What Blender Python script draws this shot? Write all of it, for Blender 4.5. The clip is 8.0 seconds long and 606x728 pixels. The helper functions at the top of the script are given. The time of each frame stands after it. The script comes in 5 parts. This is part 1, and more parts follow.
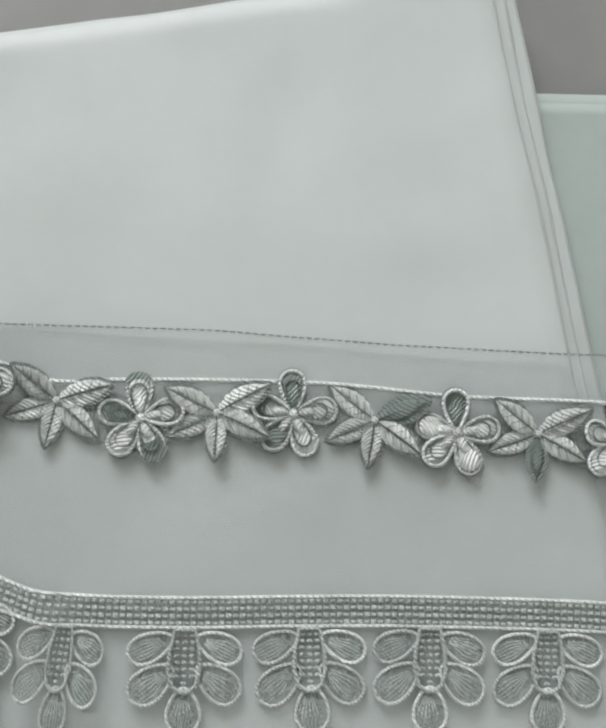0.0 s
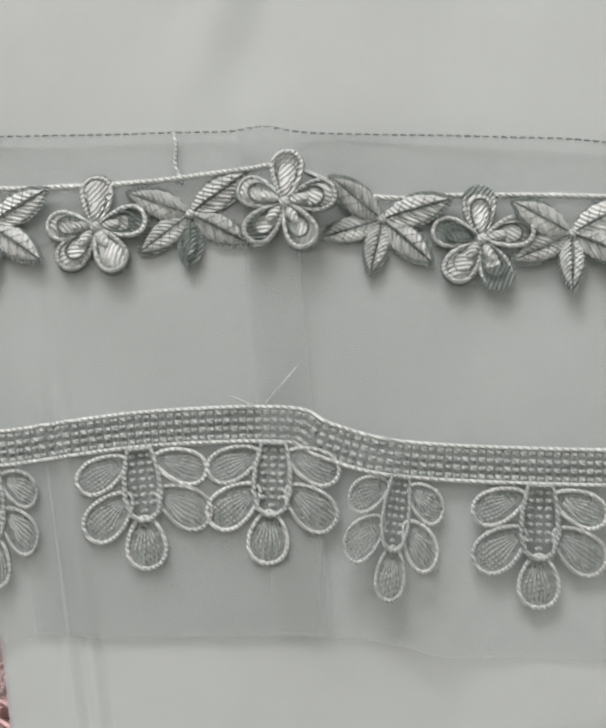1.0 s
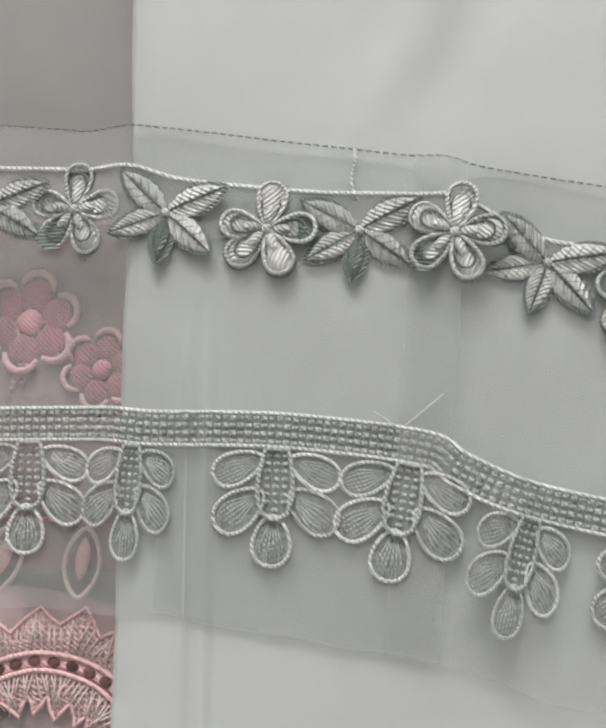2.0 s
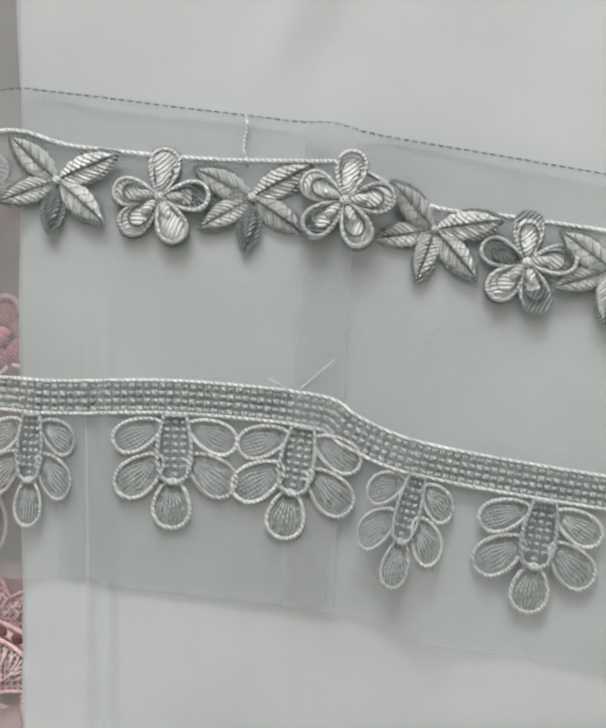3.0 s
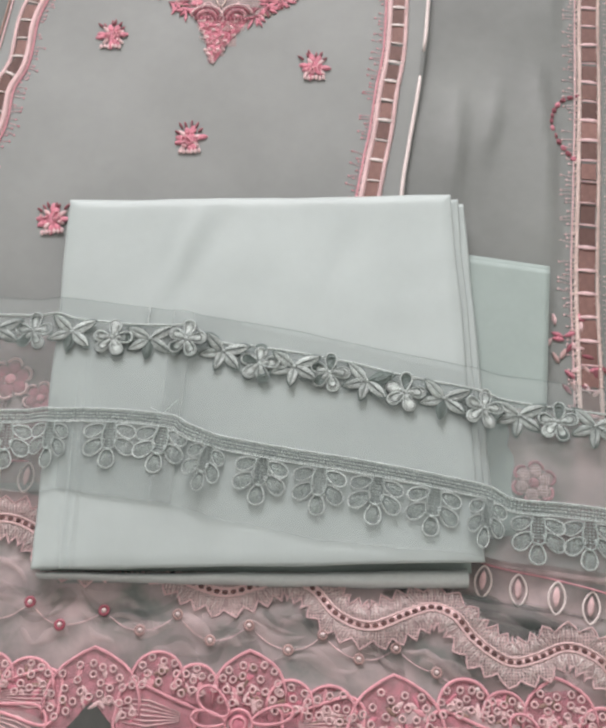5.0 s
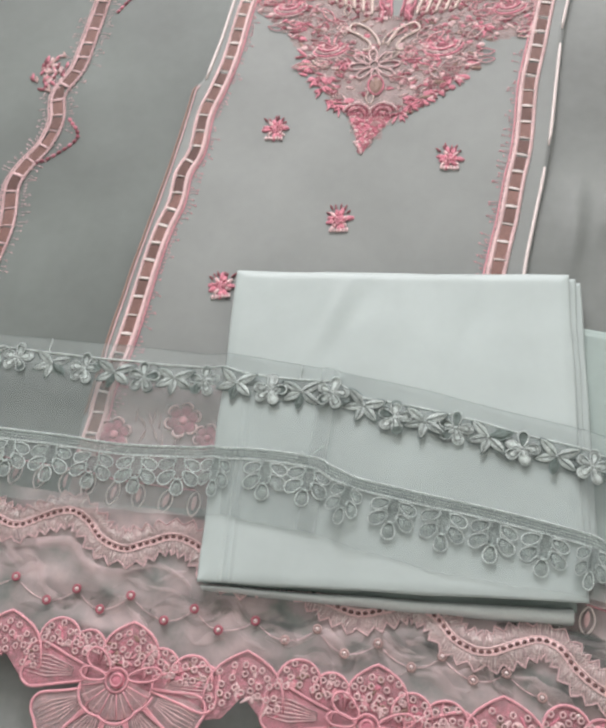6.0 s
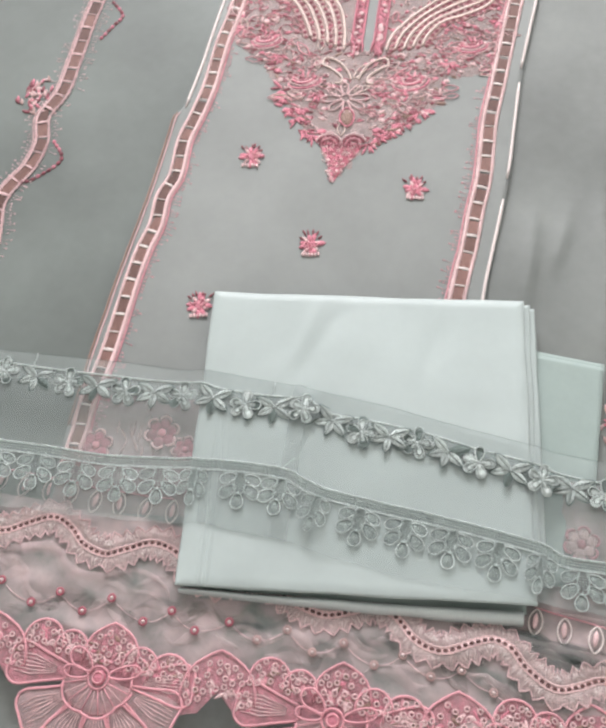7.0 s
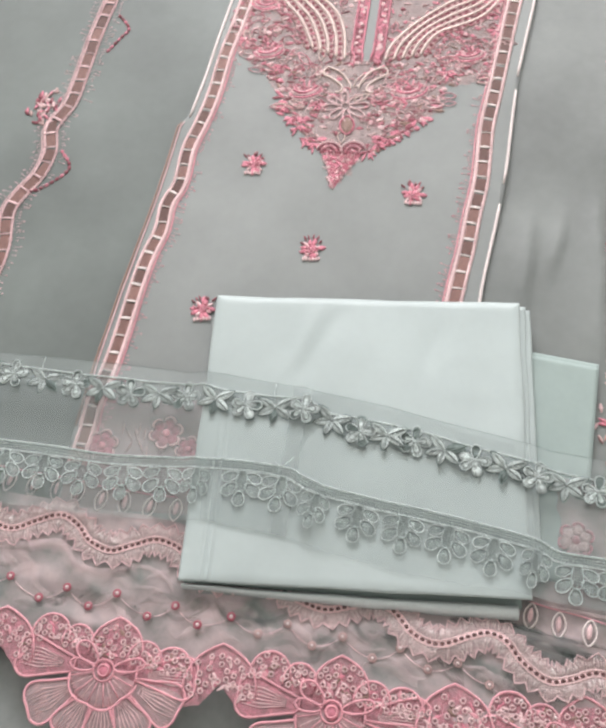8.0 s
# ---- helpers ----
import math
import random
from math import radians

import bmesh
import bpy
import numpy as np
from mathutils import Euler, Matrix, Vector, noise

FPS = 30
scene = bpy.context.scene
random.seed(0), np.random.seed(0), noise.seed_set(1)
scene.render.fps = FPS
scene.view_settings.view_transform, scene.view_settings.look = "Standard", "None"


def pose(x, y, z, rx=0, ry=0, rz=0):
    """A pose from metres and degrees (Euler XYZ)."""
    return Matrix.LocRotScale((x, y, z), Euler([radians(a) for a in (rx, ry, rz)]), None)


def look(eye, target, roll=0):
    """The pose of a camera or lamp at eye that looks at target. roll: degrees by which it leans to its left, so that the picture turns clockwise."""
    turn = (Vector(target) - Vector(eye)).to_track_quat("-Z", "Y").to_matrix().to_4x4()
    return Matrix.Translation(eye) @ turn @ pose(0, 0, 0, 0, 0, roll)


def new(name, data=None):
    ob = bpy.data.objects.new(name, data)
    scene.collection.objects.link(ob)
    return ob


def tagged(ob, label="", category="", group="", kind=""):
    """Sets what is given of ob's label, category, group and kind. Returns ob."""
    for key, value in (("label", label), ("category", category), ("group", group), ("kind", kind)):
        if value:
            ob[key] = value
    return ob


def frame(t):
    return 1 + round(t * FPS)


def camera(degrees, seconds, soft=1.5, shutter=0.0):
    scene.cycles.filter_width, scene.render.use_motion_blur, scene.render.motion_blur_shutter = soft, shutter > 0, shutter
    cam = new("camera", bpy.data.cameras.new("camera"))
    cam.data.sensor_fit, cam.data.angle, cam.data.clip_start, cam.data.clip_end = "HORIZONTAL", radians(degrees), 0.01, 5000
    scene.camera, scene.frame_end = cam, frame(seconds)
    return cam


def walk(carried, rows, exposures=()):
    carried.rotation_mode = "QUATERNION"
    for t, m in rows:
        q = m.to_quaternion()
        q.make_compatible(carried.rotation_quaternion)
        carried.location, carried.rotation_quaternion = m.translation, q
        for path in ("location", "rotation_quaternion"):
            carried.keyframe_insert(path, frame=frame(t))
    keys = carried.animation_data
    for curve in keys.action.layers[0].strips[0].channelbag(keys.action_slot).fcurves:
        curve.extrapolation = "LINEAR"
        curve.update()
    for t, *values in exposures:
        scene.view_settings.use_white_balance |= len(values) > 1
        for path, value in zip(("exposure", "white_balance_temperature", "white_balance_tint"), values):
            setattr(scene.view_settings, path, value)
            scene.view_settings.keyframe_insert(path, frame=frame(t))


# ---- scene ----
import itertools

# ---------------- camera ----------------
cam = camera(38.0, 8.0, soft=3.4)
PATH = [
    (0, (0.0312, -0.1479, 0.2949), (0.0647, -0.1026, -0.2019), 26.67),
    (0.5, (0.0303, -0.1680, 0.2660), (0.0246, -0.1474, -0.2335), -27.07),
    (1, (-0.0499, -0.1788, 0.2490), (-0.0573, -0.1281, -0.2484), -17.48),
    (1.5, (-0.0915, -0.1700, 0.2520), (-0.1019, -0.1236, -0.2458), -16.27),
    (2, (-0.0738, -0.1775, 0.2545), (-0.1119, -0.1147, -0.2400), -31.39),
    (3.3, (-0.0546, -0.1619, 0.2703), (-0.0498, -0.1559, -0.2296), 36.18),
    (3.5, (-0.0370, -0.1881, 0.3283), (-0.0552, -0.1183, -0.1665), -19.29),
    (3.8, (-0.0076, -0.2450, 0.4024), (-0.0085, -0.1218, -0.0822), -2.93),
    (4, (-0.0023, -0.2592, 0.4516), (-0.0031, -0.1285, -0.0310), -3.13),
    (4.2, (0.0016, -0.2863, 0.4878), (0.0039, -0.1423, 0.0090), -2.53),
    (5.3, (0.0372, -0.3589, 0.5953), (0.0263, -0.1644, 0.1348), -2.89),
    (5.5, (0.0352, -0.3693, 0.6193), (0.0164, -0.1675, 0.1622), -4.72),
    (6, (0.0184, -0.3734, 0.6608), (-0.0492, -0.1711, 0.2086), -15.27),
    (6.5, (0.0164, -0.3634, 0.6788), (-0.0454, -0.1624, 0.2252), -13.23),
    (7, (0.0155, -0.3831, 0.7091), (-0.0312, -0.1770, 0.2560), -9.33),
    (7.5, (0.0251, -0.3863, 0.7124), (-0.0257, -0.1763, 0.2615), -10.39),
    (8, (0.0291, -0.3967, 0.7219), (-0.0254, -0.1861, 0.2717), -11.18),
]
EXPOSURES = [(0.0, -0.06, 6650, 16), (1.0, -0.08, 6900, 21), (2.2, -0.02, 6950, 22), (3.5, 0.02, 6700, 20), (4.2, 0.05, 6700, 20), (5.5, 0.05, 6650, 15), (7.0, 0.27, 6540, 14), (8.0, 0.27, 6540, 14)]
walk(cam, [(t, look(eye, target, roll)) for t, eye, target, roll in PATH], exposures=EXPOSURES)

# ---------------- light ----------------
world = bpy.data.worlds.new("world")
scene.world = world
world.use_nodes = True
wn = world.node_tree.nodes
sky = wn.new("ShaderNodeTexSky")
sky.sky_type, sky.sun_disc = "NISHITA", False
sky.sun_elevation, sky.sun_rotation = radians(38), radians(10)
world.node_tree.links.new(sky.outputs[0], wn["Background"].inputs[0])
wn["Background"].inputs[1].default_value = 0.12


def area_lamp(name, m, sx, sy, watts, colour):
    data = bpy.data.lights.new(name, "AREA")
    data.shape, data.size, data.size_y, data.energy, data.color = "RECTANGLE", sx, sy, watts, colour
    ob = new(name, data)
    ob.matrix_world = m
    return ob


# daylight of the sky in the window's opening
area_lamp("window_daylight", look((-0.35, 3.16, 1.85), (-0.1, 0.0, 0.0)), 2.1, 1.2, 138.0, (1.0, 0.985, 1.0))

# ---------------- materials ----------------


def mat(name, colour, rough=0.7, metal=0.0, vary=0.12, scale=40.0, fine=0.0, bump=0.15, sheen=0.0,
        weave=0.0, alpha=1.0, spec=0.3, stripe=0.0, second=None, patch=0.0, holes=0.0, gauge=900.0, grain=0.45):
    """Cloth and thread: two scales of colour change, weave or strand relief, sheen and thin transparency."""
    m = bpy.data.materials.new(name)
    m.use_nodes = True
    nt = m.node_tree
    n, ln = nt.nodes, nt.links
    bs = n["Principled BSDF"]
    co = n.new("ShaderNodeTexCoord")
    n1 = n.new("ShaderNodeTexNoise")
    n1.inputs["Scale"].default_value, n1.inputs["Detail"].default_value = scale, 4
    n2 = n.new("ShaderNodeTexNoise")
    n2.inputs["Scale"].default_value, n2.inputs["Detail"].default_value = scale * 14, 2
    for k in (n1, n2):
        ln.new(co.outputs["Object"], k.inputs["Vector"])
    ramp = n.new("ShaderNodeValToRGB")
    c = Vector(colour)
    d = Vector(second) if second else c * (1 - vary)
    e = c * (1 + vary * 0.6)
    ramp.color_ramp.elements[0].position, ramp.color_ramp.elements[1].position = 0.3, 0.72
    ramp.color_ramp.elements[0].color, ramp.color_ramp.elements[1].color = (*d, 1), (*e, 1)
    add = n.new("ShaderNodeMath")
    add.operation = "MULTIPLY_ADD"
    add.inputs[1].default_value = grain
    ln.new(n2.outputs[0], add.inputs[0])
    half = n.new("ShaderNodeMath")
    half.operation = "MULTIPLY"
    half.inputs[1].default_value = 1.0 - grain
    ln.new(n1.outputs[0], half.inputs[0])
    ln.new(half.outputs[0], add.inputs[2])
    ln.new(add.outputs[0], ramp.inputs[0])
    info = n.new("ShaderNodeObjectInfo")
    hsv = n.new("ShaderNodeHueSaturation")
    rnd = n.new("ShaderNodeMapRange")
    rnd.inputs["To Min"].default_value, rnd.inputs["To Max"].default_value = 1 - patch, 1 + patch
    ln.new(info.outputs["Random"], rnd.inputs["Value"])
    ln.new(rnd.outputs[0], hsv.inputs["Value"])
    ln.new(ramp.outputs[0], hsv.inputs["Color"])
    ln.new(hsv.outputs[0], bs.inputs["Base Color"])
    bs.inputs["Roughness"].default_value, bs.inputs["Metallic"].default_value = rough, metal
    bs.inputs["Specular IOR Level"].default_value = spec
    bs.inputs["Sheen Weight"].default_value = sheen
    bs.inputs["Sheen Roughness"].default_value = 0.4
    bs.inputs["Alpha"].default_value = alpha
    height = n2.outputs[0]
    for amount, kind, sc in ((weave, "X", 2600.0), (stripe, "DIAGONAL", 2600.0)):
        if amount:
            w = n.new("ShaderNodeTexWave")
            w.bands_direction = kind
            w.inputs["Scale"].default_value, w.inputs["Distortion"].default_value = sc / 6.28, 1.2
            ln.new(co.outputs["Object"], w.inputs["Vector"])
            mix = n.new("ShaderNodeMath")
            mix.operation = "MULTIPLY_ADD"
            mix.inputs[1].default_value = amount
            ln.new(w.outputs["Fac"], mix.inputs[0])
            ln.new(height, mix.inputs[2])
            height = mix.outputs[0]
    if holes:
        parts = []
        for kind in ("X", "Y"):
            w = n.new("ShaderNodeTexWave")
            w.bands_direction = kind
            w.inputs["Scale"].default_value, w.inputs["Distortion"].default_value, w.inputs["Detail"].default_value = gauge / 6.28, 3.0, 1.0
            ln.new(co.outputs["Object"], w.inputs["Vector"])
            parts.append(w.outputs["Fac"])
        mx = n.new("ShaderNodeMath")
        mx.operation = "MAXIMUM"
        ln.new(parts[0], mx.inputs[0])
        ln.new(parts[1], mx.inputs[1])
        mr = n.new("ShaderNodeMapRange")
        mr.inputs["From Min"].default_value, mr.inputs["From Max"].default_value = 0.3, 1.0
        mr.inputs["To Min"].default_value, mr.inputs["To Max"].default_value = max(alpha - holes, 0.0), min(alpha + holes, 1.0)
        ln.new(mx.outputs[0], mr.inputs["Value"])
        ln.new(mr.outputs[0], bs.inputs["Alpha"])
    b = n.new("ShaderNodeBump")
    b.inputs["Strength"].default_value, b.inputs["Distance"].default_value = bump, 0.001
    ln.new(height, b.inputs["Height"])
    ln.new(b.outputs[0], bs.inputs["Normal"])
    return m


M = {
    "floor": mat("floor_cloth", (0.24, 0.26, 0.25), 0.85, vary=0.15, scale=9, weave=0.3, bump=0.2),
    "wall": mat("wall_paint", (0.72, 0.71, 0.68), 0.9, vary=0.05, scale=3),
    "wood": mat("painted_wood", (0.6, 0.57, 0.52), 0.5, vary=0.1, scale=12),
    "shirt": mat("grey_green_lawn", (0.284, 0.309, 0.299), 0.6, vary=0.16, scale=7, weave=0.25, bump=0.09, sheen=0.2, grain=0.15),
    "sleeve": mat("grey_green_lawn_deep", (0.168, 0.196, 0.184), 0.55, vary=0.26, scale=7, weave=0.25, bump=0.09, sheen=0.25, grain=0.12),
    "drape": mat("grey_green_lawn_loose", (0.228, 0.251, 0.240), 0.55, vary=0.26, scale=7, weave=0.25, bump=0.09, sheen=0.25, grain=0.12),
    "mint": mat("mint_cotton_satin", (0.475, 0.555, 0.543), 0.48, vary=0.09, scale=10, weave=0.3, bump=0.07, sheen=0.15, grain=0.12),
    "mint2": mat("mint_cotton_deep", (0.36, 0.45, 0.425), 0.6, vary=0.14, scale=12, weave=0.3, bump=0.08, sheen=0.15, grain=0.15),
    "net": mat("mint_organza", (0.46, 0.535, 0.52), 0.5, vary=0.16, scale=20, weave=0.5, bump=0.15, alpha=0.27, sheen=0.2),
    # crumple highlights and dark hollows painted into the two noise colours
    "pinknet": mat("rose_organza", (0.86, 0.67, 0.675), 0.34, vary=0.25, scale=30, weave=0.3, bump=0.1, alpha=0.52, sheen=0.5, second=(0.235, 0.285, 0.268), grain=0.06),
    "silver": mat("pale_mint_thread", (0.68, 0.77, 0.745), 0.32, metal=0.08, vary=0.38, scale=200, stripe=1.3, bump=0.6, spec=0.7, patch=0.20),
    "laceline": mat("grey_mint_lace_thread", (0.50, 0.59, 0.565), 0.36, metal=0.05, vary=0.35, scale=200, stripe=1.3, bump=0.6, spec=0.6, patch=0.15),
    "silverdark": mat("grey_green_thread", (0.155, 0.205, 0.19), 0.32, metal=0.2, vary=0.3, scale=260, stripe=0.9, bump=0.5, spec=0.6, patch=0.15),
    # pale mint thread again, with its unlit sheen put into the colour
    "silvershade": mat("deep_mint_thread", (0.54, 0.62, 0.595), 0.28, metal=0.08, vary=0.38, scale=200, stripe=1.3, bump=0.6, spec=0.9, patch=0.20),
    "fill": mat("thread_mesh_fill", (0.36, 0.43, 0.41), 0.55, vary=0.4, scale=400, stripe=0.6, bump=0.3, alpha=0.48, spec=0.2, holes=0.2, gauge=600),
    "pink": mat("rose_thread", (0.76, 0.27, 0.345), 0.45, vary=0.3, scale=250, stripe=0.8, bump=0.5, spec=0.5, patch=0.12),
    "pale": mat("pale_pink_thread", (0.88, 0.63, 0.635), 0.45, vary=0.25, scale=250, stripe=0.8, bump=0.5, spec=0.5, patch=0.08),
    "dark": mat("wine_thread", (0.34, 0.10, 0.13), 0.5, vary=0.3, scale=250, stripe=0.8, bump=0.5, spec=0.4, patch=0.15),
    "olive": mat("taupe_thread", (0.36, 0.24, 0.20), 0.5, vary=0.3, scale=250, stripe=0.8, bump=0.4, patch=0.15),
    "brown": mat("brown_mesh", (0.215, 0.122, 0.105), 0.6, vary=0.3, scale=200, bump=0.3, patch=0.4),
    "white": mat("cream_thread", (0.88, 0.80, 0.77), 0.45, vary=0.1, scale=250, stripe=0.7, bump=0.4, spec=0.5),
    "pinkfill": mat("rose_mesh_fill", (0.82, 0.32, 0.395), 0.5, vary=0.5, scale=150, stripe=1.2, bump=0.6, alpha=0.62, holes=0.34, gauge=2300, second=(0.36, 0.25, 0.255)),
    "palefill": mat("blush_lace_fill", (0.85, 0.645, 0.635), 0.55, vary=0.45, scale=160, stripe=1.2, bump=0.6, alpha=0.60, holes=0.30, gauge=1100),
    "rosepale": mat("light_rose_thread", (0.86, 0.42, 0.475), 0.42, vary=0.25, scale=200, stripe=1.0, bump=0.5, spec=0.5, patch=0.10),
    "taupefill": mat("taupe_mesh_ground", (0.74, 0.54, 0.525), 0.6, vary=0.45, scale=60, stripe=1.0, bump=0.5, alpha=0.42, holes=0.25, gauge=1500),
    "blush": mat("blush_cord_thread", (0.90, 0.655, 0.65), 0.42, vary=0.22, scale=90, stripe=0.8, bump=0.5, spec=0.5, patch=0.08),
    "peach": mat("peach_cream_thread", (0.90, 0.74, 0.68), 0.42, vary=0.2, scale=150, stripe=0.8, bump=0.5, spec=0.5, patch=0.06),
    "umber": mat("umber_dash_thread", (0.16, 0.085, 0.08), 0.6, vary=0.3, scale=200, bump=0.3, patch=0.3),
    "dusk": mat("dusky_rose_thread", (0.60, 0.41, 0.39), 0.48, vary=0.3, scale=90, stripe=0.8, bump=0.5, spec=0.4, patch=0.10),
    "wisp": mat("folded_rose_organza", (0.90, 0.72, 0.72), 0.4, vary=0.2, scale=60, weave=0.3, bump=0.2, alpha=0.20, sheen=0.5),
    "facing": mat("pale_rose_facing", (0.80, 0.64, 0.64), 0.5, vary=0.25, scale=25, weave=0.3, bump=0.1, alpha=0.36, sheen=0.3),
    # dark tone standing in for shade between the stole's folds
    "wispshade": mat("folded_grey_organza", (0.10, 0.135, 0.125), 0.4, vary=0.2, scale=60, weave=0.3, bump=0.2, alpha=0.22, sheen=0.2),
    "roll": mat("mint_satin_fold", (0.54, 0.61, 0.595), 0.22, vary=0.10, scale=30, weave=0.3, bump=0.04, spec=0.9, sheen=0.1),
    "pearl": mat("pearl_bead", (0.85, 0.72, 0.71), 0.18, vary=0.1, scale=100, spec=0.8),
    "greyfill": mat("grey_rose_mesh_fill", (0.72, 0.43, 0.45), 0.5, vary=0.4, scale=120, stripe=1.0, bump=0.5, alpha=0.56, holes=0.3, gauge=2300, second=(0.36, 0.33, 0.325)),
    "bead": mat("wine_bead", (0.45, 0.12, 0.16), 0.2, vary=0.2, scale=100, spec=0.7),
}

# ---------------- mesh helpers ----------------


def part(name, bm, material, parent=None, label="", smooth=True, thick=0.0):
    me = bpy.data.meshes.new(name)
    bm.normal_update()
    bm.to_mesh(me)
    bm.free()
    me.materials.append(M[material])
    if smooth:
        me.polygons.foreach_set("use_smooth", [True] * len(me.polygons))
    ob = new(name, me)
    if thick:
        s = ob.modifiers.new("thickness", "SOLIDIFY")
        s.thickness, s.offset = thick, -1.0
    if parent:
        ob.parent = parent
    if label:
        ob["label"] = label
    return ob


def place(ob, x, y, z, turn=0.0, sx=1.0, sy=1.0):
    ob.matrix_basis = Matrix.Translation((x, y, z)) @ Matrix.Rotation(turn, 4, "Z") @ Matrix.Diagonal((sx, sy, 1, 1))
    return ob


def again(src, parent):
    ob = new(src.name.split(".")[0], src.data)
    ob.parent = parent
    return ob


def thing(name, label, category, group="", x=0.0, y=0.0, z=0.0):
    ob = tagged(new(name), label, category, group)
    ob.location = (x, y, z)
    return ob


def sheet(fn, nu, nv):
    bm = bmesh.new()
    vs = [[bm.verts.new(fn(i / nu, j / nv)) for j in range(nv + 1)] for i in range(nu + 1)]
    for i in range(nu):
        for j in range(nv):
            bm.faces.new((vs[i][j], vs[i + 1][j], vs[i + 1][j + 1], vs[i][j + 1]))
    return bm


def tube(bm, pts, r, sides=5, closed=False, flat=1.0):
    """A cord along pts; flat below 1 presses it down."""
    pts = [Vector(p) for p in pts]
    n = len(pts)
    rings = []
    for i, p in enumerate(pts):
        a = pts[(i - 1) % n] if closed or i else p
        b = pts[(i + 1) % n] if closed or i < n - 1 else p
        d = (b - a).normalized() if (b - a).length > 1e-9 else Vector((1, 0, 0))
        side = d.cross(Vector((0, 0, 1)))
        side = side.normalized() if side.length > 1e-6 else Vector((1, 0, 0))
        up = side.cross(d)
        rr = r * (0.55 if not closed and i in (0, n - 1) else 1.0)
        rings.append([bm.verts.new(p + side * rr * math.cos(2 * math.pi * k / sides) + up * rr * flat * math.sin(2 * math.pi * k / sides)) for k in range(sides)])
    for i in range(n if closed else n - 1):
        q, w = rings[i], rings[(i + 1) % n]
        for k in range(sides):
            bm.faces.new((q[k], q[(k + 1) % sides], w[(k + 1) % sides], w[k]))
    if not closed:
        bm.faces.new(rings[0][::-1])
        bm.faces.new(rings[-1])


def dome(bm, outline, h, z=0.0):
    """A padded satin-stitch patch inside an outline."""
    n = len(outline)
    cx, cy = sum(p[0] for p in outline) / n, sum(p[1] for p in outline) / n
    rings = []
    for s, q in ((1.0, 0.0), (0.88, 0.6), (0.5, 0.95)):
        rings.append([bm.verts.new((cx + (p[0] - cx) * s, cy + (p[1] - cy) * s, z + h * q)) for p in outline])
    top = bm.verts.new((cx, cy, z + h))
    for a, b in zip(rings, rings[1:]):
        for k in range(n):
            bm.faces.new((a[k], a[(k + 1) % n], b[(k + 1) % n], b[k]))
    for k in range(n):
        bm.faces.new((rings[-1][k], rings[-1][(k + 1) % n], top))


def lerp_line(pts):
    xs, ys = [p[0] for p in pts], [p[1] for p in pts]
    return lambda x: float(np.interp(x, xs, ys))


def smooth_line(pts, per=6):
    """A Catmull-Rom curve through pts."""
    out = []
    ps = [Vector((*p[:2], 0)) for p in pts]
    for i in range(len(ps) - 1):
        p0, p1, p2, p3 = ps[max(i - 1, 0)], ps[i], ps[i + 1], ps[min(i + 2, len(ps) - 1)]
        for k in range(per):
            t = k / per
            out.append(0.5 * ((2 * p1) + (p2 - p0) * t + (2 * p0 - 5 * p1 + 4 * p2 - p3) * t * t + (3 * p1 - p0 - 3 * p2 + p3) * t ** 3))
    out.append(ps[-1])
    return out


def by_length(pts, step):
    """Points at even steps along a line, with the heading at each."""
    out, left = [], 0.0
    for a, b in zip(pts, pts[1:]):
        d = (b - a).length
        s = left
        while s < d:
            out.append((a.lerp(b, s / d), math.atan2(b.y - a.y, b.x - a.x)))
            s += step
        left = s - d
    return out


def ellipse(cx, cy, a, b, turn=0.0, n=14, point=0.0):
    """An outline; point draws its far end out to a tip."""
    out = []
    for k in range(n):
        t = 2 * math.pi * k / n
        x, y = a * math.cos(t), b * math.sin(t)
        y *= 1 - point * abs(math.cos(t)) ** 2.2
        out.append((cx + x * math.cos(turn) - y * math.sin(turn), cy + x * math.sin(turn) + y * math.cos(turn)))
    return out


def wob(x, y, scale, seed=0.0):
    return noise.noise(Vector((x * scale + seed, y * scale - seed, seed * 0.7)))


# ---------------- the ground and the room ----------------
floor_z = -0.008


def slab(name, x0, x1, y0, y1, z0, z1, material):
    bm = bmesh.new()
    bmesh.ops.create_cube(bm, size=1.0, matrix=Matrix.Translation(((x0 + x1) / 2, (y0 + y1) / 2, (z0 + z1) / 2)) @ Matrix.Diagonal((x1 - x0, y1 - y0, z1 - z0, 1)))
    return tagged(part(name, bm, material, smooth=False), kind="structure")


tagged(slab("floor", -2.0, 2.0, -2.0, 3.2, floor_z - 0.05, floor_z, "floor"), "grey-green cloth-covered floor under all the fabrics", "floor")
tagged(slab("wall_south", -2.0, 2.0, -2.1, -2.0, floor_z, 2.75, "wall"), "plain off-white painted wall", "wall")
tagged(slab("wall_west", -2.1, -2.0, -2.1, 3.3, floor_z, 2.75, "wall"), "plain off-white painted wall", "wall")
tagged(slab("wall_east", 2.0, 2.1, -2.1, 3.3, floor_z, 2.75, "wall"), "plain off-white painted wall", "wall")
tagged(slab("ceiling", -2.1, 2.1, -2.1, 3.3, 2.75, 2.85, "wall"), "plain white ceiling", "ceiling")
north = tagged(new("wall_north"), "off-white wall with one wide window opening", "wall", kind="structure")
for x0, x1, z0, z1 in ((-2.0, -1.45, floor_z, 2.75), (0.75, 2.0, floor_z, 2.75), (-1.45, 0.75, floor_z, 1.2), (-1.45, 0.75, 2.5, 2.75)):
    ob = slab("wall_piece", x0, x1, 3.2, 3.3, z0, z1, "wall")
    del ob["kind"]
    ob.parent = north
win = tagged(new("window_1"), "painted wooden window frame in the wall", "window", kind="structure")
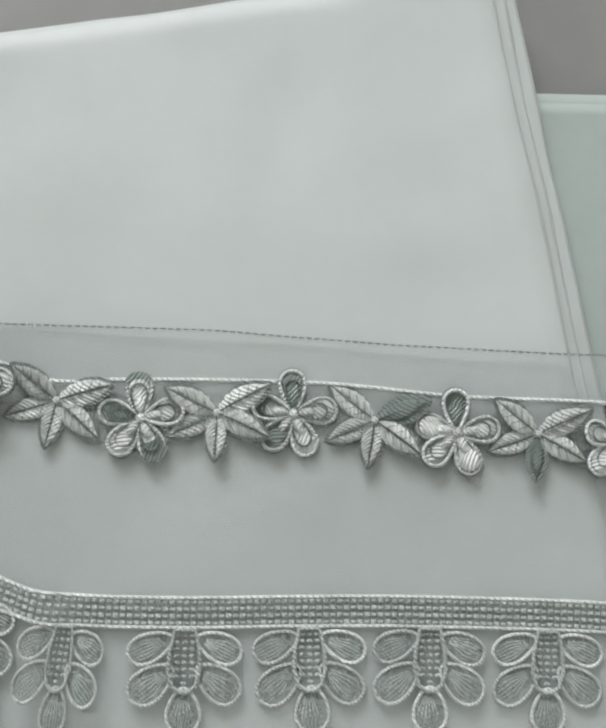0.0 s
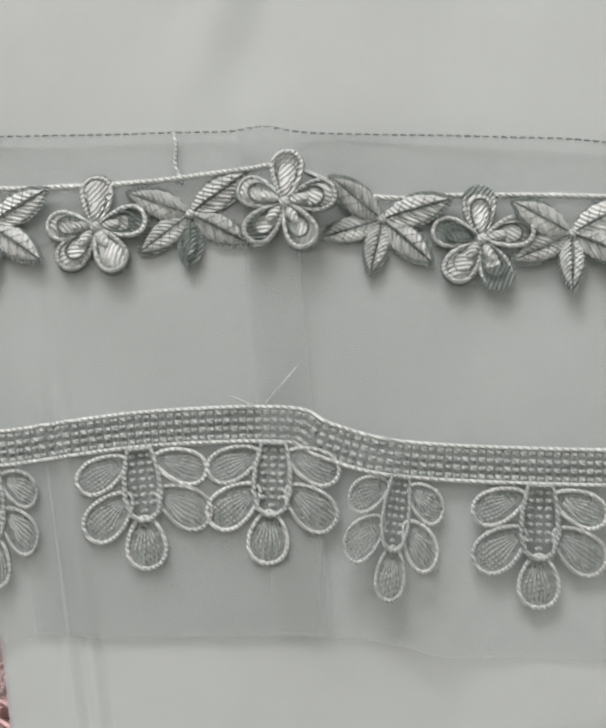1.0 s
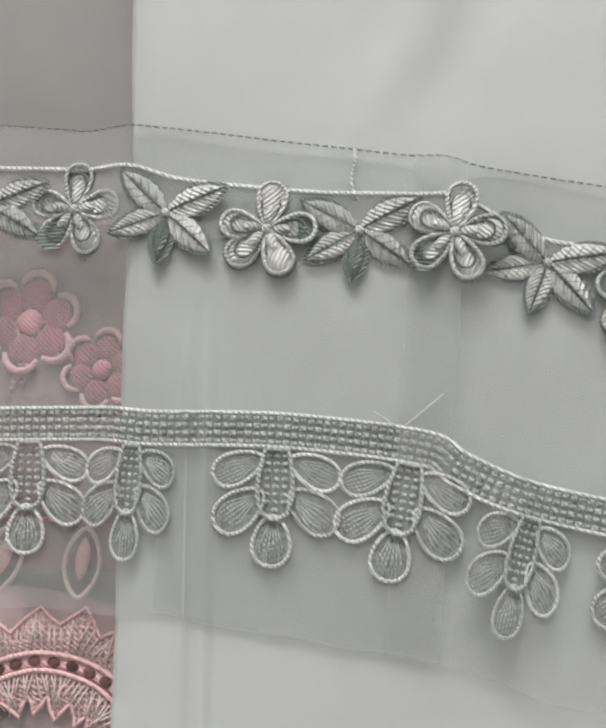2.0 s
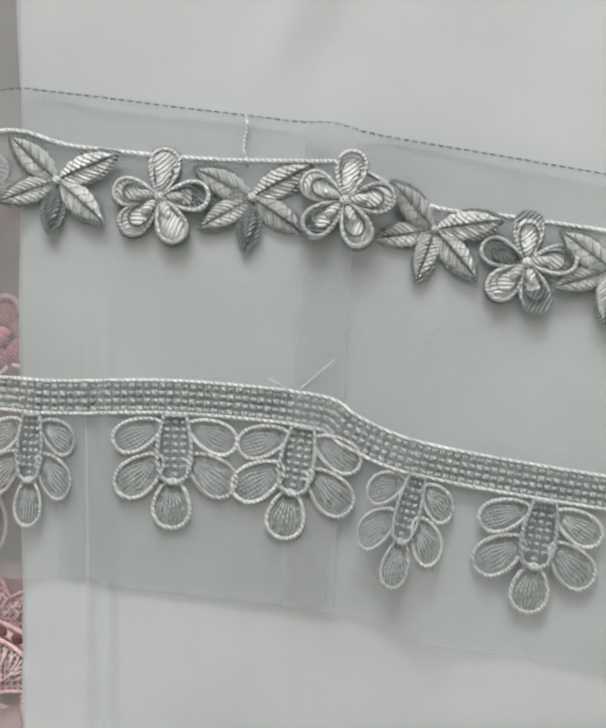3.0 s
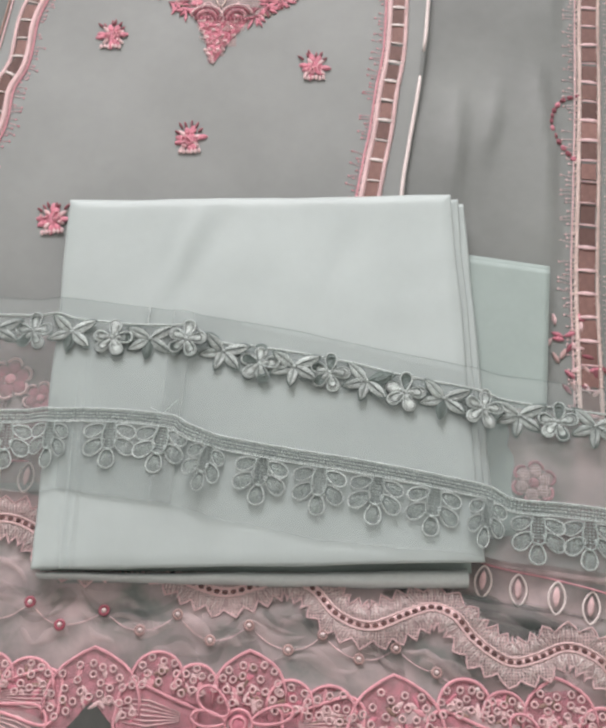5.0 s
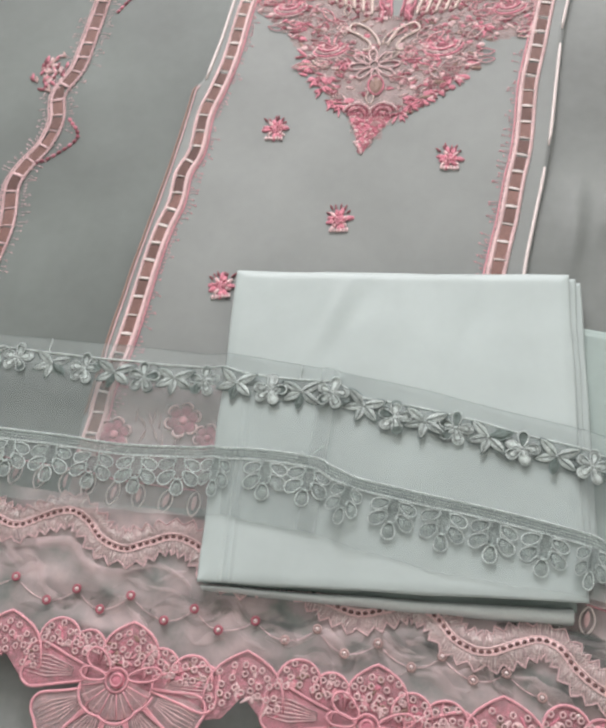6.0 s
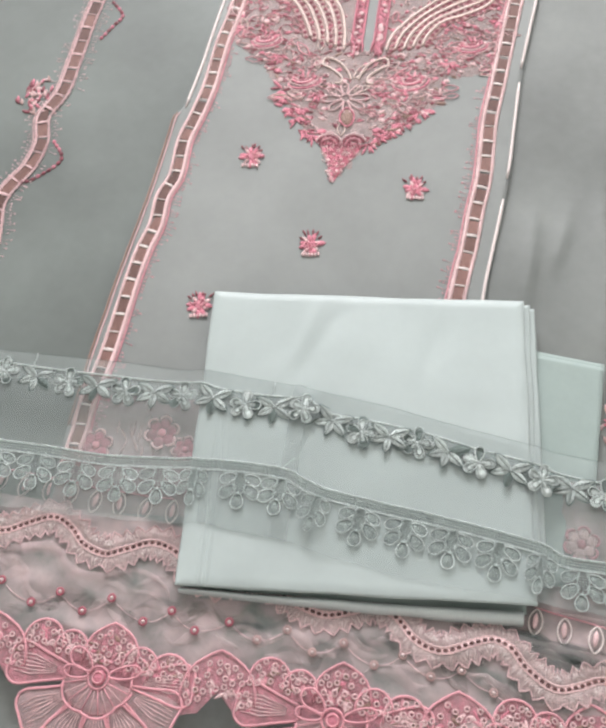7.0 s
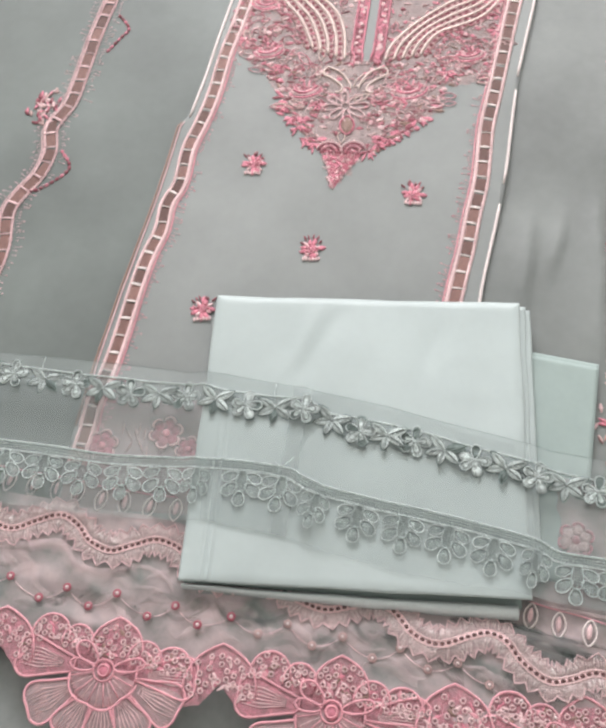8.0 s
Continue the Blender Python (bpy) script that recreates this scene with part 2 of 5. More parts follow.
for x0, x1, z0, z1 in ((-1.45, -1.39, 1.2, 2.5), (0.69, 0.75, 1.2, 2.5), (-1.39, 0.69, 1.2, 1.26), (-1.39, 0.69, 2.44, 2.5)):
    ob = slab("window_frame", x0, x1, 3.21, 3.27, z0, z1, "wood")
    del ob["kind"]
    ob.parent = win

# ---------------- the folded trouser cloth: outline and height of what lies on it ----------------
TL, TR, BR, BL = Vector((-0.1410, 0.0004)), Vector((0.140, 0.0)), Vector((0.1425, -0.2622)), Vector((-0.1425, -0.2636))
CLOTH_Z = 0.020


def in_cloth(x, y):
    """Metres inside the folded cloth's outline; negative outside."""
    best = 9.0
    for a, b in ((TL, BL), (BL, BR), (BR, TR), (TR, TL)):
        e = b - a
        best = min(best, (e.x * (y - a.y) - e.y * (x - a.x)) / e.length)
    return best


def lie(x, y):
    """Height of a thin layer laid over the cloth and the ground beside it."""
    d = in_cloth(x, y)
    t = min(max((d + 0.016) / 0.019, 0.0), 1.0)
    t = t * t * (3 - 2 * t)
    return 0.0136 + (CLOTH_Z + 0.0006 - 0.0136 + 0.0013 * wob(x, y, 11, 1.0) + 0.0005 * wob(x, y, 37, 1.0) + crease(x, y)) * t


# ---------------- the shirt front and the side panels ----------------
left_edge = lerp_line([(-0.30, -0.272), (-0.134, -0.2597), (-0.064, -0.2529), (0.0118, -0.2421), (0.1125, -0.2248), (0.2139, -0.2124), (0.2252, -0.2030), (0.28, -0.1930), (0.3977, -0.1760), (0.75, -0.12)])
right_edge = lerp_line([(-0.30, 0.06), (0.027, 0.1050), (0.0998, 0.1195), (0.1591, 0.1295), (0.283, 0.1440), (0.3923, 0.1655), (0.75, 0.23)])


def shirt_z(x, y):
    return 0.0022 + 0.0018 * wob(x, y, 7) + 0.0013 * wob(x, y * 0.6, 22, 3)


shirt = thing("embroidered_shirt", "grey-green shirt front with rose embroidered neckline and ladder-lace borders", "shirt")


def front(u, v):
    y = -0.27 + v * 1.0
    a, b = left_edge(y), right_edge(y)
    x = a + (b - a) * u
    return x, y, shirt_z(x, y)


part("front_panel", sheet(front, 70, 150), "shirt", shirt, thick=0.0012)

part("hem_facing", sheet(lambda u, v: ((x := left_edge((y := -0.205 + 0.105 * v)) + 0.004 + (-0.10 - left_edge(y)) * u), y, shirt_z(x, y) + 0.0004), 50, 30), "facing", shirt, "pale rose sheer facing")

side_l = thing("side_panel", "grey-green side panel with scalloped ladder-lace border", "fabric panel", "side panels")
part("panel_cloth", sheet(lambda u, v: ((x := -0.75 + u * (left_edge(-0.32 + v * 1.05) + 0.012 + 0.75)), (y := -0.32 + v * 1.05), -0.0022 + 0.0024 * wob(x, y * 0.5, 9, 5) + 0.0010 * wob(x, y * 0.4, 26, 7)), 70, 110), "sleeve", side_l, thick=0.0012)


def drape_r(x, y):
    """Loose side with a few slack folds, each rising softly and dropping sharply."""
    z = -0.0022 + 0.0020 * wob(x, y, 8, 9) + 0.0009 * wob(x, y * 0.5, 24, 11)
    for fx, lean_x, y0, y1, h, wide in ((0.146, 0.10, -0.01, 0.115, 0.0060, 0.016), (0.168, 0.22, 0.03, 0.125, 0.0040, 0.012), (0.211, 0.05, -0.06, 0.135, 0.0075, 0.020), (0.226, 0.06, 0.15, 0.42, 0.0040, 0.030)):
        s = x - fx - lean_x * (y - 0.05) - 0.004 * wob(x, y, 14, fx * 30)
        end = min(max((y - y0) / 0.04, 0.0), 1.0) * min(max((y1 - y) / 0.05, 0.0), 1.0)
        z += h * end * (math.exp(s / wide) if s < 0 else math.exp(-(s / 0.0035) ** 2))
    return z


side_r = thing("side_panel", "grey-green side panel with soft folds and brown ladder-lace border", "fabric panel", "side panels")
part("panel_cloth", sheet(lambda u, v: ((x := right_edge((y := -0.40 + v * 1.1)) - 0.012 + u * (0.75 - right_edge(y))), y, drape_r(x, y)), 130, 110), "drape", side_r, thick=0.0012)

# ---------------- the folded cloth ----------------
folded = thing("folded_cloth", "pale mint folded cotton trouser cloth lying on the shirt", "folded cloth")


def quad(u, v, a=TL, b=TR, c=BR, d=BL):
    p = (d.lerp(c, u)).lerp(a.lerp(b, u), v)
    return p.x, p.y


def crease(x, y):
    """Pressed pleats near one side and a slack diagonal hollow."""
    xc = -0.124 + 0.012 * (y + 0.26)
    fade = min(max((-0.12 - y) / 0.05, 0.0), 1.0)
    h = fade * 0.0019 * (math.exp(-((x - xc) / 0.0013) ** 2) + math.exp(-((x - xc - 0.0055) / 0.0013) ** 2))
    t = (x + 0.055) * 0.87 - (y + 0.04) * 0.49
    along = (x + 0.055) * 0.49 + (y + 0.04) * 0.87
    h += 0.0017 * math.exp(-((t + 0.004 * math.sin(along * 60)) / 0.0085) ** 2) * math.exp(-(along / 0.034) ** 2)
    h -= 0.0005 * math.exp(-((t - 0.015) / 0.009) ** 2) * math.exp(-(along / 0.05) ** 2)
    h -= 0.0010 * math.exp(-((x - 0.055 - 0.4 * (y + 0.05)) / 0.012) ** 2) * math.exp(-((y + 0.05) / 0.03) ** 2)
    return h


def layer(z, dip, seed, shrink=(0, 0, 0, 0), roll=0.0035):
    """One folded layer: a soft sheet whose edges roll down; shrink: left, right, bottom, top."""
    def fn(u, v):
        x, y = quad(shrink[0] + u * (1 - shrink[0] - shrink[1]), shrink[2] + v * (1 - shrink[2] - shrink[3]))
        e = min(u, 1 - u, v, 1 - v) * 0.27
        drop = roll * (0.4 if v < 0.1 else 0.7) * (1 - min(e / 0.009, 1.0)) ** 2
        x += 0.0012 * wob(y, 0, 22, seed) * (1 if u in (0.0, 1.0) else 0)
        y += 0.0010 * wob(x, 1, 26, seed) * (1 if v in (0.0, 1.0) else 0)
        return x, y, z - drop + dip * wob(x, y, 11, seed) + dip * 0.4 * wob(x, y, 37, seed) + (crease(x, y) if seed == 1.0 else 0.0)
    return sheet(fn, 190, 120)


part("top_layer", layer(CLOTH_Z, 0.0013, 1.0, (0, 0.020, 0, 0)), "mint", folded, thick=0.0012)
part("inner_layer", layer(CLOTH_Z - 0.0042, 0.0008, 2.0, (0.004, 0.002, 0.050, 0.004)), "mint", folded, thick=0.0012)
part("inner_layer", layer(CLOTH_Z - 0.0080, 0.0008, 3.0, (0.006, -0.016, 0.060, 0.012)), "mint", folded, thick=0.0012)


def lower_fold(u, v):
    """The under fold: a rounded roll lying clear of the top edge, wider towards one end."""
    x = -0.1405 + 0.2680 * u
    half = (0.0018 + 0.0042 * u ** 0.8) * (1 + 0.10 * wob(x, 5, 40, 2))
    mid_y = -0.2652 - 0.0048 * u - 0.0014 * math.sin(math.pi * u) + 0.0006 * wob(x, 0, 25, 4)
    t = math.pi * (v * 1.3 - 0.15)
    c, s = math.cos(t), math.sin(t)
    return x, mid_y - half * c, 0.0005 + (0.0128 + 0.0008 * wob(x, 3, 30, 1)) * (abs(s) ** 0.6 if s > 0 else s)


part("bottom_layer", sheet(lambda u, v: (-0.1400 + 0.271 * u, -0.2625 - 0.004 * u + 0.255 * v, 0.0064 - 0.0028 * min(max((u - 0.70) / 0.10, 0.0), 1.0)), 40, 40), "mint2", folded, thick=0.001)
part("under_fold", sheet(lower_fold, 120, 28), "roll", folded, "rounded under fold of the mint cloth")

# ---------------- the organza strip with its two laces ----------------
strip = thing("organza_strip", "sheer mint organza strip with silver floral lace over folded cloth", "lace trim")
hem = lerp_line([(-0.62, -0.052), (-0.36, -0.063), (-0.2443, -0.0706), (-0.1389, -0.0796), (-0.0557, -0.0917), (0.0239, -0.108), (0.0785, -0.1218), (0.1366, -0.1349), (0.2022, -0.1454), (0.50, -0.195)])
raw_line = lerp_line([(-0.62, -0.190), (-0.36, -0.205), (-0.20, -0.213), (-0.13, -0.2141), (-0.1047, -0.2182), (-0.0659, -0.223), (-0.0254, -0.2343), (0.044, -0.2494), (0.1361, -0.2590), (0.20, -0.267), (0.50, -0.31)])


def raw(x):
    return raw_line(x) + 0.0016 * wob(x, 0, 38, 2) + 0.0008 * wob(x, 0, 110, 5)


def net_z(x, y):
    tuck = 0.0035 * math.exp(-((x + 0.052 + 0.15 * (y + 0.1)) / 0.006) ** 2)
    return lie(x, y) + 0.0010 + 0.0006 * wob(x, y, 30, 4) + 0.0011 * wob(x, y * 0.35, 26, 9) + tuck


part("net_sheet", sheet(lambda u, v: ((x := -0.60 + 1.08 * u), (y := raw(x) + (hem(x) - raw(x)) * v), net_z(x, y)), 300, 40), "net", strip, "sheer mint organza")
part("net_tuck", sheet(lambda u, v: ((x := -0.131 + (0.079 - 0.008 * (1 - v)) * u), (y := raw(x) + 0.001 + (0.045 * v)), net_z(x, y) + 0.0009), 40, 40), "net", strip, "doubled tuck of the organza")

part("net_tuck", sheet(lambda u, v: ((x := -0.066 + 0.014 * u - 0.1 * (0.5 - v) * 0.1), (y := raw(x) + (hem(x) - raw(x)) * v), net_z(x, y) + 0.0011), 10, 40), "net", strip, "pressed tuck of the organza")
bm = bmesh.new()
edge = [Vector((x, hem(x), 0)) for x in np.arange(-0.55, 0.46, 0.004)]
for k, (p, a) in enumerate(by_length(edge, 0.0024)):
    d = Vector((math.cos(a + 0.2 * wob(p.x, 0, 300)), math.sin(a), 0)) * 0.0008
    q = Vector((p.x, p.y, net_z(p.x, p.y) + 0.0004))
    tube(bm, [q - d, q + d], 0.00042, 4)
tagged(part("seam_stitches", bm, "silverdark", strip), kind="stuff")

for x in (-0.078, -0.295):
    bm = bmesh.new()
    tube(bm, [(x + 0.0006 * math.sin(k * 1.3), hem(x) - 0.0145 * k / 6, net_z(x, hem(x) - 0.0145 * k / 6) + 0.0006) for k in range(7)], 0.00045, 4)
    part("loose_thread", bm, "silver", strip, "white loose thread")
for dx in (0.011, -0.007):
    bm = bmesh.new()
    tube(bm, [(-0.066 + dx * k / 4, -0.1655 + (0.009 if dx > 0 else 0.0045) * k / 4, net_z(-0.066, -0.16) + 0.001 + 0.0006 * k) for k in range(5)], 0.00022, 4)
    part("loose_thread", bm, "silver", strip, "white loose thread")

# upper lace: cord, five-petal flowers, leaf sprigs
FLOWERS = [(-0.377, -0.079), (-0.3216, -0.0863), (-0.2614, -0.0942), (-0.2089, -0.1008), (-0.158, -0.1021), (-0.1017, -0.1111), (-0.0513, -0.1136), (-0.0023, -0.1312), (0.0439, -0.1379), (0.093, -0.1524), (0.1435, -0.1638), (0.192, -0.172), (0.241, -0.180), (0.29, -0.188)]
mid = smooth_line(FLOWERS, 8)
CORD = [(-0.42, -0.068), (-0.3397, -0.0758), (-0.2717, -0.0825), (-0.1919, -0.0888), (-0.1448, -0.0910), (-0.1243, -0.0965), (-0.0907, -0.1005), (-0.0505, -0.1035), (-0.0277, -0.1150), (-0.0002, -0.1195), (0.0543, -0.1300), (0.0944, -0.1410), (0.1362, -0.1500), (0.1643, -0.1570), (0.2006, -0.1635), (0.30, -0.178)]
cord_line = smooth_line(CORD, 8)
cord_pts = [(p.x, p.y, net_z(p.x, p.y) + 0.0008 + 0.0002 * (k % 2)) for k, (p, a) in enumerate(by_length(cord_line, 0.0016))]
mid_y = lerp_line([(p.x, p.y) for p in mid])
cord_y = lerp_line([(p.x, p.y) for p in cord_line])
part("lace_ground", sheet(lambda u, v: ((x := -0.37 + 0.65 * u), (y := mid_y(x) - 0.004 + (cord_y(x) - mid_y(x) + 0.004) * v), net_z(x, y) + 0.0005), 260, 6), "net", strip, "fine mesh ground of the lace")
bm = bmesh.new()
tube(bm, cord_pts, 0.00075, 5)
part("cord", bm, "silver", strip)

def shaded_half(ob, edge=0.0):
    """Darker colour on one half, for the satin thread's dimmer sheen there."""
    ob.data.materials.append(M["silvershade"])
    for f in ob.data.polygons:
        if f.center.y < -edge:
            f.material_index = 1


def flower_petal(x1, w, n=18):
    """A petal that narrows to its root."""
    out = []
    for k in range(n):
        t = 2 * math.pi * k / n
        u = 0.5 - 0.5 * math.cos(t)
        out.append((0.0012 + (x1 - 0.0012) * u, w * math.sin(t) * (0.45 + 0.7 * u)))
    return out


bm = bmesh.new()
dome(bm, flower_petal(0.0128, 0.0040), 0.0009)
dome(bm, ellipse(0.0040, 0, 0.0030, 0.0016, 0, 8), 0.0016, 0.0004)
petal_src = part("petal", bm, "silver", strip)
shaded_half(petal_src, 0.0009)
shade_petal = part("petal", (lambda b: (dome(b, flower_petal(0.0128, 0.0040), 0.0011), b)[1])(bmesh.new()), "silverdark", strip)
bm = bmesh.new()
tube(bm, [(*p, 0.0008 + 0.0002 * (k % 2)) for k, p in enumerate(flower_petal(0.0134, 0.0045, 26))], 0.0006, 4, True)
rim_src = part("petal_rim", bm, "silver", strip)
bm = bmesh.new()
dome(bm, ellipse(0, 0, 0.0017, 0.0017, 0, 10), 0.0024)
centre_src = part("lace_flower", bm, "silver", strip)
bm = bmesh.new()
for s in (-1, 1):
    half = [(0.0008 + 0.0165 * k / 12, s * 0.0001) for k in range(13)]
    for k in range(12, -1, -1):
        t = k / 12
        half.append((0.0008 + 0.0165 * t - 0.0006 * (k % 2), s * (0.0003 + 0.0036 * math.sin(math.pi * t ** 0.85) ** 0.8 * (1 if k % 2 else 0.9))))
    dome(bm, half if s < 0 else half[::-1], 0.0010 if s > 0 else 0.0007)
leaf_src = part("leaf", bm, "silver", strip)
shaded_half(leaf_src)
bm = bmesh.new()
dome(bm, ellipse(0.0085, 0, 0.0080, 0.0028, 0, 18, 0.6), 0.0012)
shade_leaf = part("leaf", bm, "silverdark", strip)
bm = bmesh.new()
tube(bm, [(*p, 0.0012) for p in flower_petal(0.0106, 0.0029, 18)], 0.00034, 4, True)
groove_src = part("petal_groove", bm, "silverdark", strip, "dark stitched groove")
# slightly larger dark shapes under petals and leaves paint in contact shade
back_petal = part("petal_backing", (lambda b: (dome(b, flower_petal(0.0144, 0.0053), 0.0002), b)[1])(bmesh.new()), "silverdark", strip, "dark backing painting the shade round the stitching")
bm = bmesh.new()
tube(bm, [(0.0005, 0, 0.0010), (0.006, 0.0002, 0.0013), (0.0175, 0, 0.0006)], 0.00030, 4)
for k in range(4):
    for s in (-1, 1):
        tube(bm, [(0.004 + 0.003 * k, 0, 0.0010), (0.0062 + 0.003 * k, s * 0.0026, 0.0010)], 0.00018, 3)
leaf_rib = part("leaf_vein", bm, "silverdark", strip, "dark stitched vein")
back_leaf = part("leaf_backing", (lambda b: (dome(b, ellipse(0.0092, 0, 0.0092, 0.0043, 0, 18, 0.45), 0.0002), b)[1])(bmesh.new()), "silverdark", strip, "dark backing painting the shade round the stitching")
bm = bmesh.new()
dome(bm, ellipse(0, 0, 0.0014, 0.0014, 0, 8), 0.0018)
knot_src = part("leaf_sprig", bm, "silver", strip)


def lean(x, y, turn):
    """A pose lying on the strip at x, y, following its slope."""
    h = 0.006
    nx = (net_z(x - h, y) - net_z(x + h, y)) / (2 * h)
    ny = (net_z(x, y - h) - net_z(x, y + h)) / (2 * h)
    q = Vector((0, 0, 1)).rotation_difference(Vector((nx * 0.7, ny * 0.7, 1)).normalized())
    return Matrix.Translation((x, y, net_z(x, y) + 0.0004)) @ q.to_matrix().to_4x4() @ Matrix.Rotation(turn, 4, "Z")


rng = random.Random(5)
firsts = {}


def take(src, parent):
    """The source itself the first time, then further objects on its mesh."""
    if src.name not in firsts:
        firsts[src.name] = True
        src.parent = parent
        return src
    return again(src, parent)


SPRIG = [(2.62, 1.0), (3.62, 0.95), (0.42, 1.05), (-0.55, 1.0), (-1.62, 0.85)]
PETALS = [(1.62, 1.0), (2.93, 0.95), (4.05, 1.0), (-1.05, 1.0), (0.22, 1.0)]
for i, (x, y) in enumerate(FLOWERS):
    a, b = FLOWERS[max(i - 1, 0)], FLOWERS[min(i + 1, len(FLOWERS) - 1)]
    head = math.atan2(b[1] - a[1], b[0] - a[0])
    f = take(centre_src, strip)
    f.matrix_basis = lean(x, y, head)
    for ang, s in PETALS:
        t = ang + rng.uniform(-0.12, 0.12)
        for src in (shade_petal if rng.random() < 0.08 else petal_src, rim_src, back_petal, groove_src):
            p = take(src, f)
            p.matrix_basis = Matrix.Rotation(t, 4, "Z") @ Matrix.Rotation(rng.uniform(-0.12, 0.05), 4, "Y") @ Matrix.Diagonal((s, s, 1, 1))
    if i + 1 < len(FLOWERS):
        nx, ny = (x + FLOWERS[i + 1][0]) / 2, (y + FLOWERS[i + 1][1]) / 2 + 0.001
        g = take(knot_src, strip)
        g.matrix_basis = lean(nx, ny, math.atan2(FLOWERS[i + 1][1] - y, FLOWERS[i + 1][0] - x))
        for ang, s in SPRIG:
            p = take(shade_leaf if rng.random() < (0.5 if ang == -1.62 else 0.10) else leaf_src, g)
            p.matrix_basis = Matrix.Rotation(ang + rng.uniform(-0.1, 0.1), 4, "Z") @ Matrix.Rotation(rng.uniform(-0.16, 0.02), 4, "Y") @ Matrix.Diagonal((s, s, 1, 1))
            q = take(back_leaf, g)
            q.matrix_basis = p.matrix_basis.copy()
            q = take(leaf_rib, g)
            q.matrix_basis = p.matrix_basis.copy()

# lower lace: ladder band and drop flowers
BAND = [(-0.46, -0.138), (-0.36, -0.146), (-0.3237, -0.1489), (-0.2689, -0.1533), (-0.2147, -0.1588), (-0.1526, -0.1590), (-0.1313, -0.1606), (-0.0964, -0.1614), (-0.0589, -0.1662), (-0.0486, -0.1722), (-0.0318, -0.1794), (0.0058, -0.1874), (0.0583, -0.1967), (0.1095, -0.2073), (0.1442, -0.2158), (0.1614, -0.2225), (0.1965, -0.2262), (0.26, -0.236), (0.33, -0.247)]
band_line = smooth_line(BAND, 6)
band_y = lerp_line([(p.x, p.y) for p in band_line])
steps = by_length(band_line, 0.0021)
BW = 0.0088


def on_band(p, a, across, up=0.0):
    x, y = p.x + math.sin(a) * across, p.y - math.cos(a) * across
    return x, y, net_z(x, y) + 0.0007 + up


for off, r in ((0.0, 0.00062), (BW, 0.00062)):
    bm = bmesh.new()
    tube(bm, [on_band(p, a, off) for p, a in steps], r, 5)
    part("band_cord", bm, "silver", strip)
bm = bmesh.new()
for (p, a), (q, b) in zip(steps, steps[1:]):
    c0, c1, c2, c3 = on_band(p, a, 0.0, -0.0005), on_band(q, b, 0.0, -0.0005), on_band(q, b, BW, -0.0005), on_band(p, a, BW, -0.0005)
    bm.faces.new([bm.verts.new(c) for c in (c3, c2, c1, c0)])
part("band_ground", bm, "fill", strip, "fine thread mesh")
bm = bmesh.new()
for k, (p, a) in enumerate(steps):
    for row in range(4):
        c = 0.0012 + row * 0.0021
        w = 0.00062 if (k + row) % 2 else 0.00042
        x, y, z = on_band(p, a, c)
        d = Vector((math.cos(a), math.sin(a), 0)) * 0.00080
        s = Vector((math.sin(a), -math.cos(a), 0)) * w
        q = Vector((x, y, z))
        vs = [bm.verts.new(q + e) for e in (-d - s, d - s, d + s, -d + s)]
        top = bm.verts.new(q + Vector((0, 0, 0.0007)))
        for m in range(4):
            bm.faces.new((vs[m], vs[(m + 1) % 4], top))
tagged(part("band_stitches", bm, "laceline", strip), kind="stuff")


def lace_petal(name, outline, veins, parent, material="laceline"):
    bm = bmesh.new()
    dome(bm, outline, 0.00008, 0.0003)
    fill = part(name, bm, "fill", parent)
    bm = bmesh.new()
    tube(bm, [(*p, 0.0007) for p in outline], 0.00056, 5, True, flat=0.8)
    rim = part("petal_edge", bm, "silver", parent)
    bm = bmesh.new()
    for v in veins:
        tube(bm, [(*p, 0.0004) for p in v], 0.00024, 4, flat=0.6)
    return fill, rim, part("vein_stitching", bm, material, parent)


def drop_outline(x0, y0, x1, y1, w, n=20):
    """A petal from its root to its tip, widest past the middle."""
    d = Vector((x1 - x0, y1 - y0, 0))
    s = Vector((-d.y, d.x, 0)).normalized()
    out = []
    for k in range(n):
        t = 2 * math.pi * k / n
        u = 0.5 - 0.5 * math.cos(t)
        q = Vector((x0, y0, 0)) + d * u + s * w * math.sin(t) * (0.62 + 0.45 * u)
        out.append((q.x, q.y))
    return out


def veins_of(x0, y0, x1, y1, w):
    d = Vector((x1 - x0, y1 - y0, 0))
    s = Vector((-d.y, d.x, 0)).normalized()
    o = Vector((x0, y0, 0))
    return [[o + d * 0.2 + s * w * k * 0.2, o + d * 0.6 + s * w * k * 0.62, o + d * 0.9 + s * w * k * 0.55] for k in (-0.85, -0.51, -0.17, 0.17, 0.51, 0.85)]


petals = []
for x0, y0, x1, y1, w in ((0.0036, -0.0024, 0.0166, -0.0082, 0.0049), (-0.0036, -0.0024, -0.0166, -0.0082, 0.0049), (0.0036, -0.0112, 0.0156, -0.0206, 0.0057), (-0.0036, -0.0112, -0.0156, -0.0206, 0.0057), (0.0, -0.0172, 0.0, -0.0304, 0.0058)):
    o = drop_outline(x0, y0, x1, y1, w)
    v = [[(q.x, q.y) for q in line] for line in veins_of(x0, y0, x1, y1, w)]
    petals.append(lace_petal("petal", o, v, strip))
bm = bmesh.new()
centre = [(-0.0030, 0.0), (0.0030, 0.0), (0.0044, -0.006), (0.0047, -0.012), (0.0036, -0.0165), (0.0012, -0.0182), (-0.0012, -0.0182), (-0.0036, -0.0165), (-0.0047, -0.012), (-0.0044, -0.006)]
tube(bm, [(*p, 0.0013) for p in centre], 0.00066, 5, True)
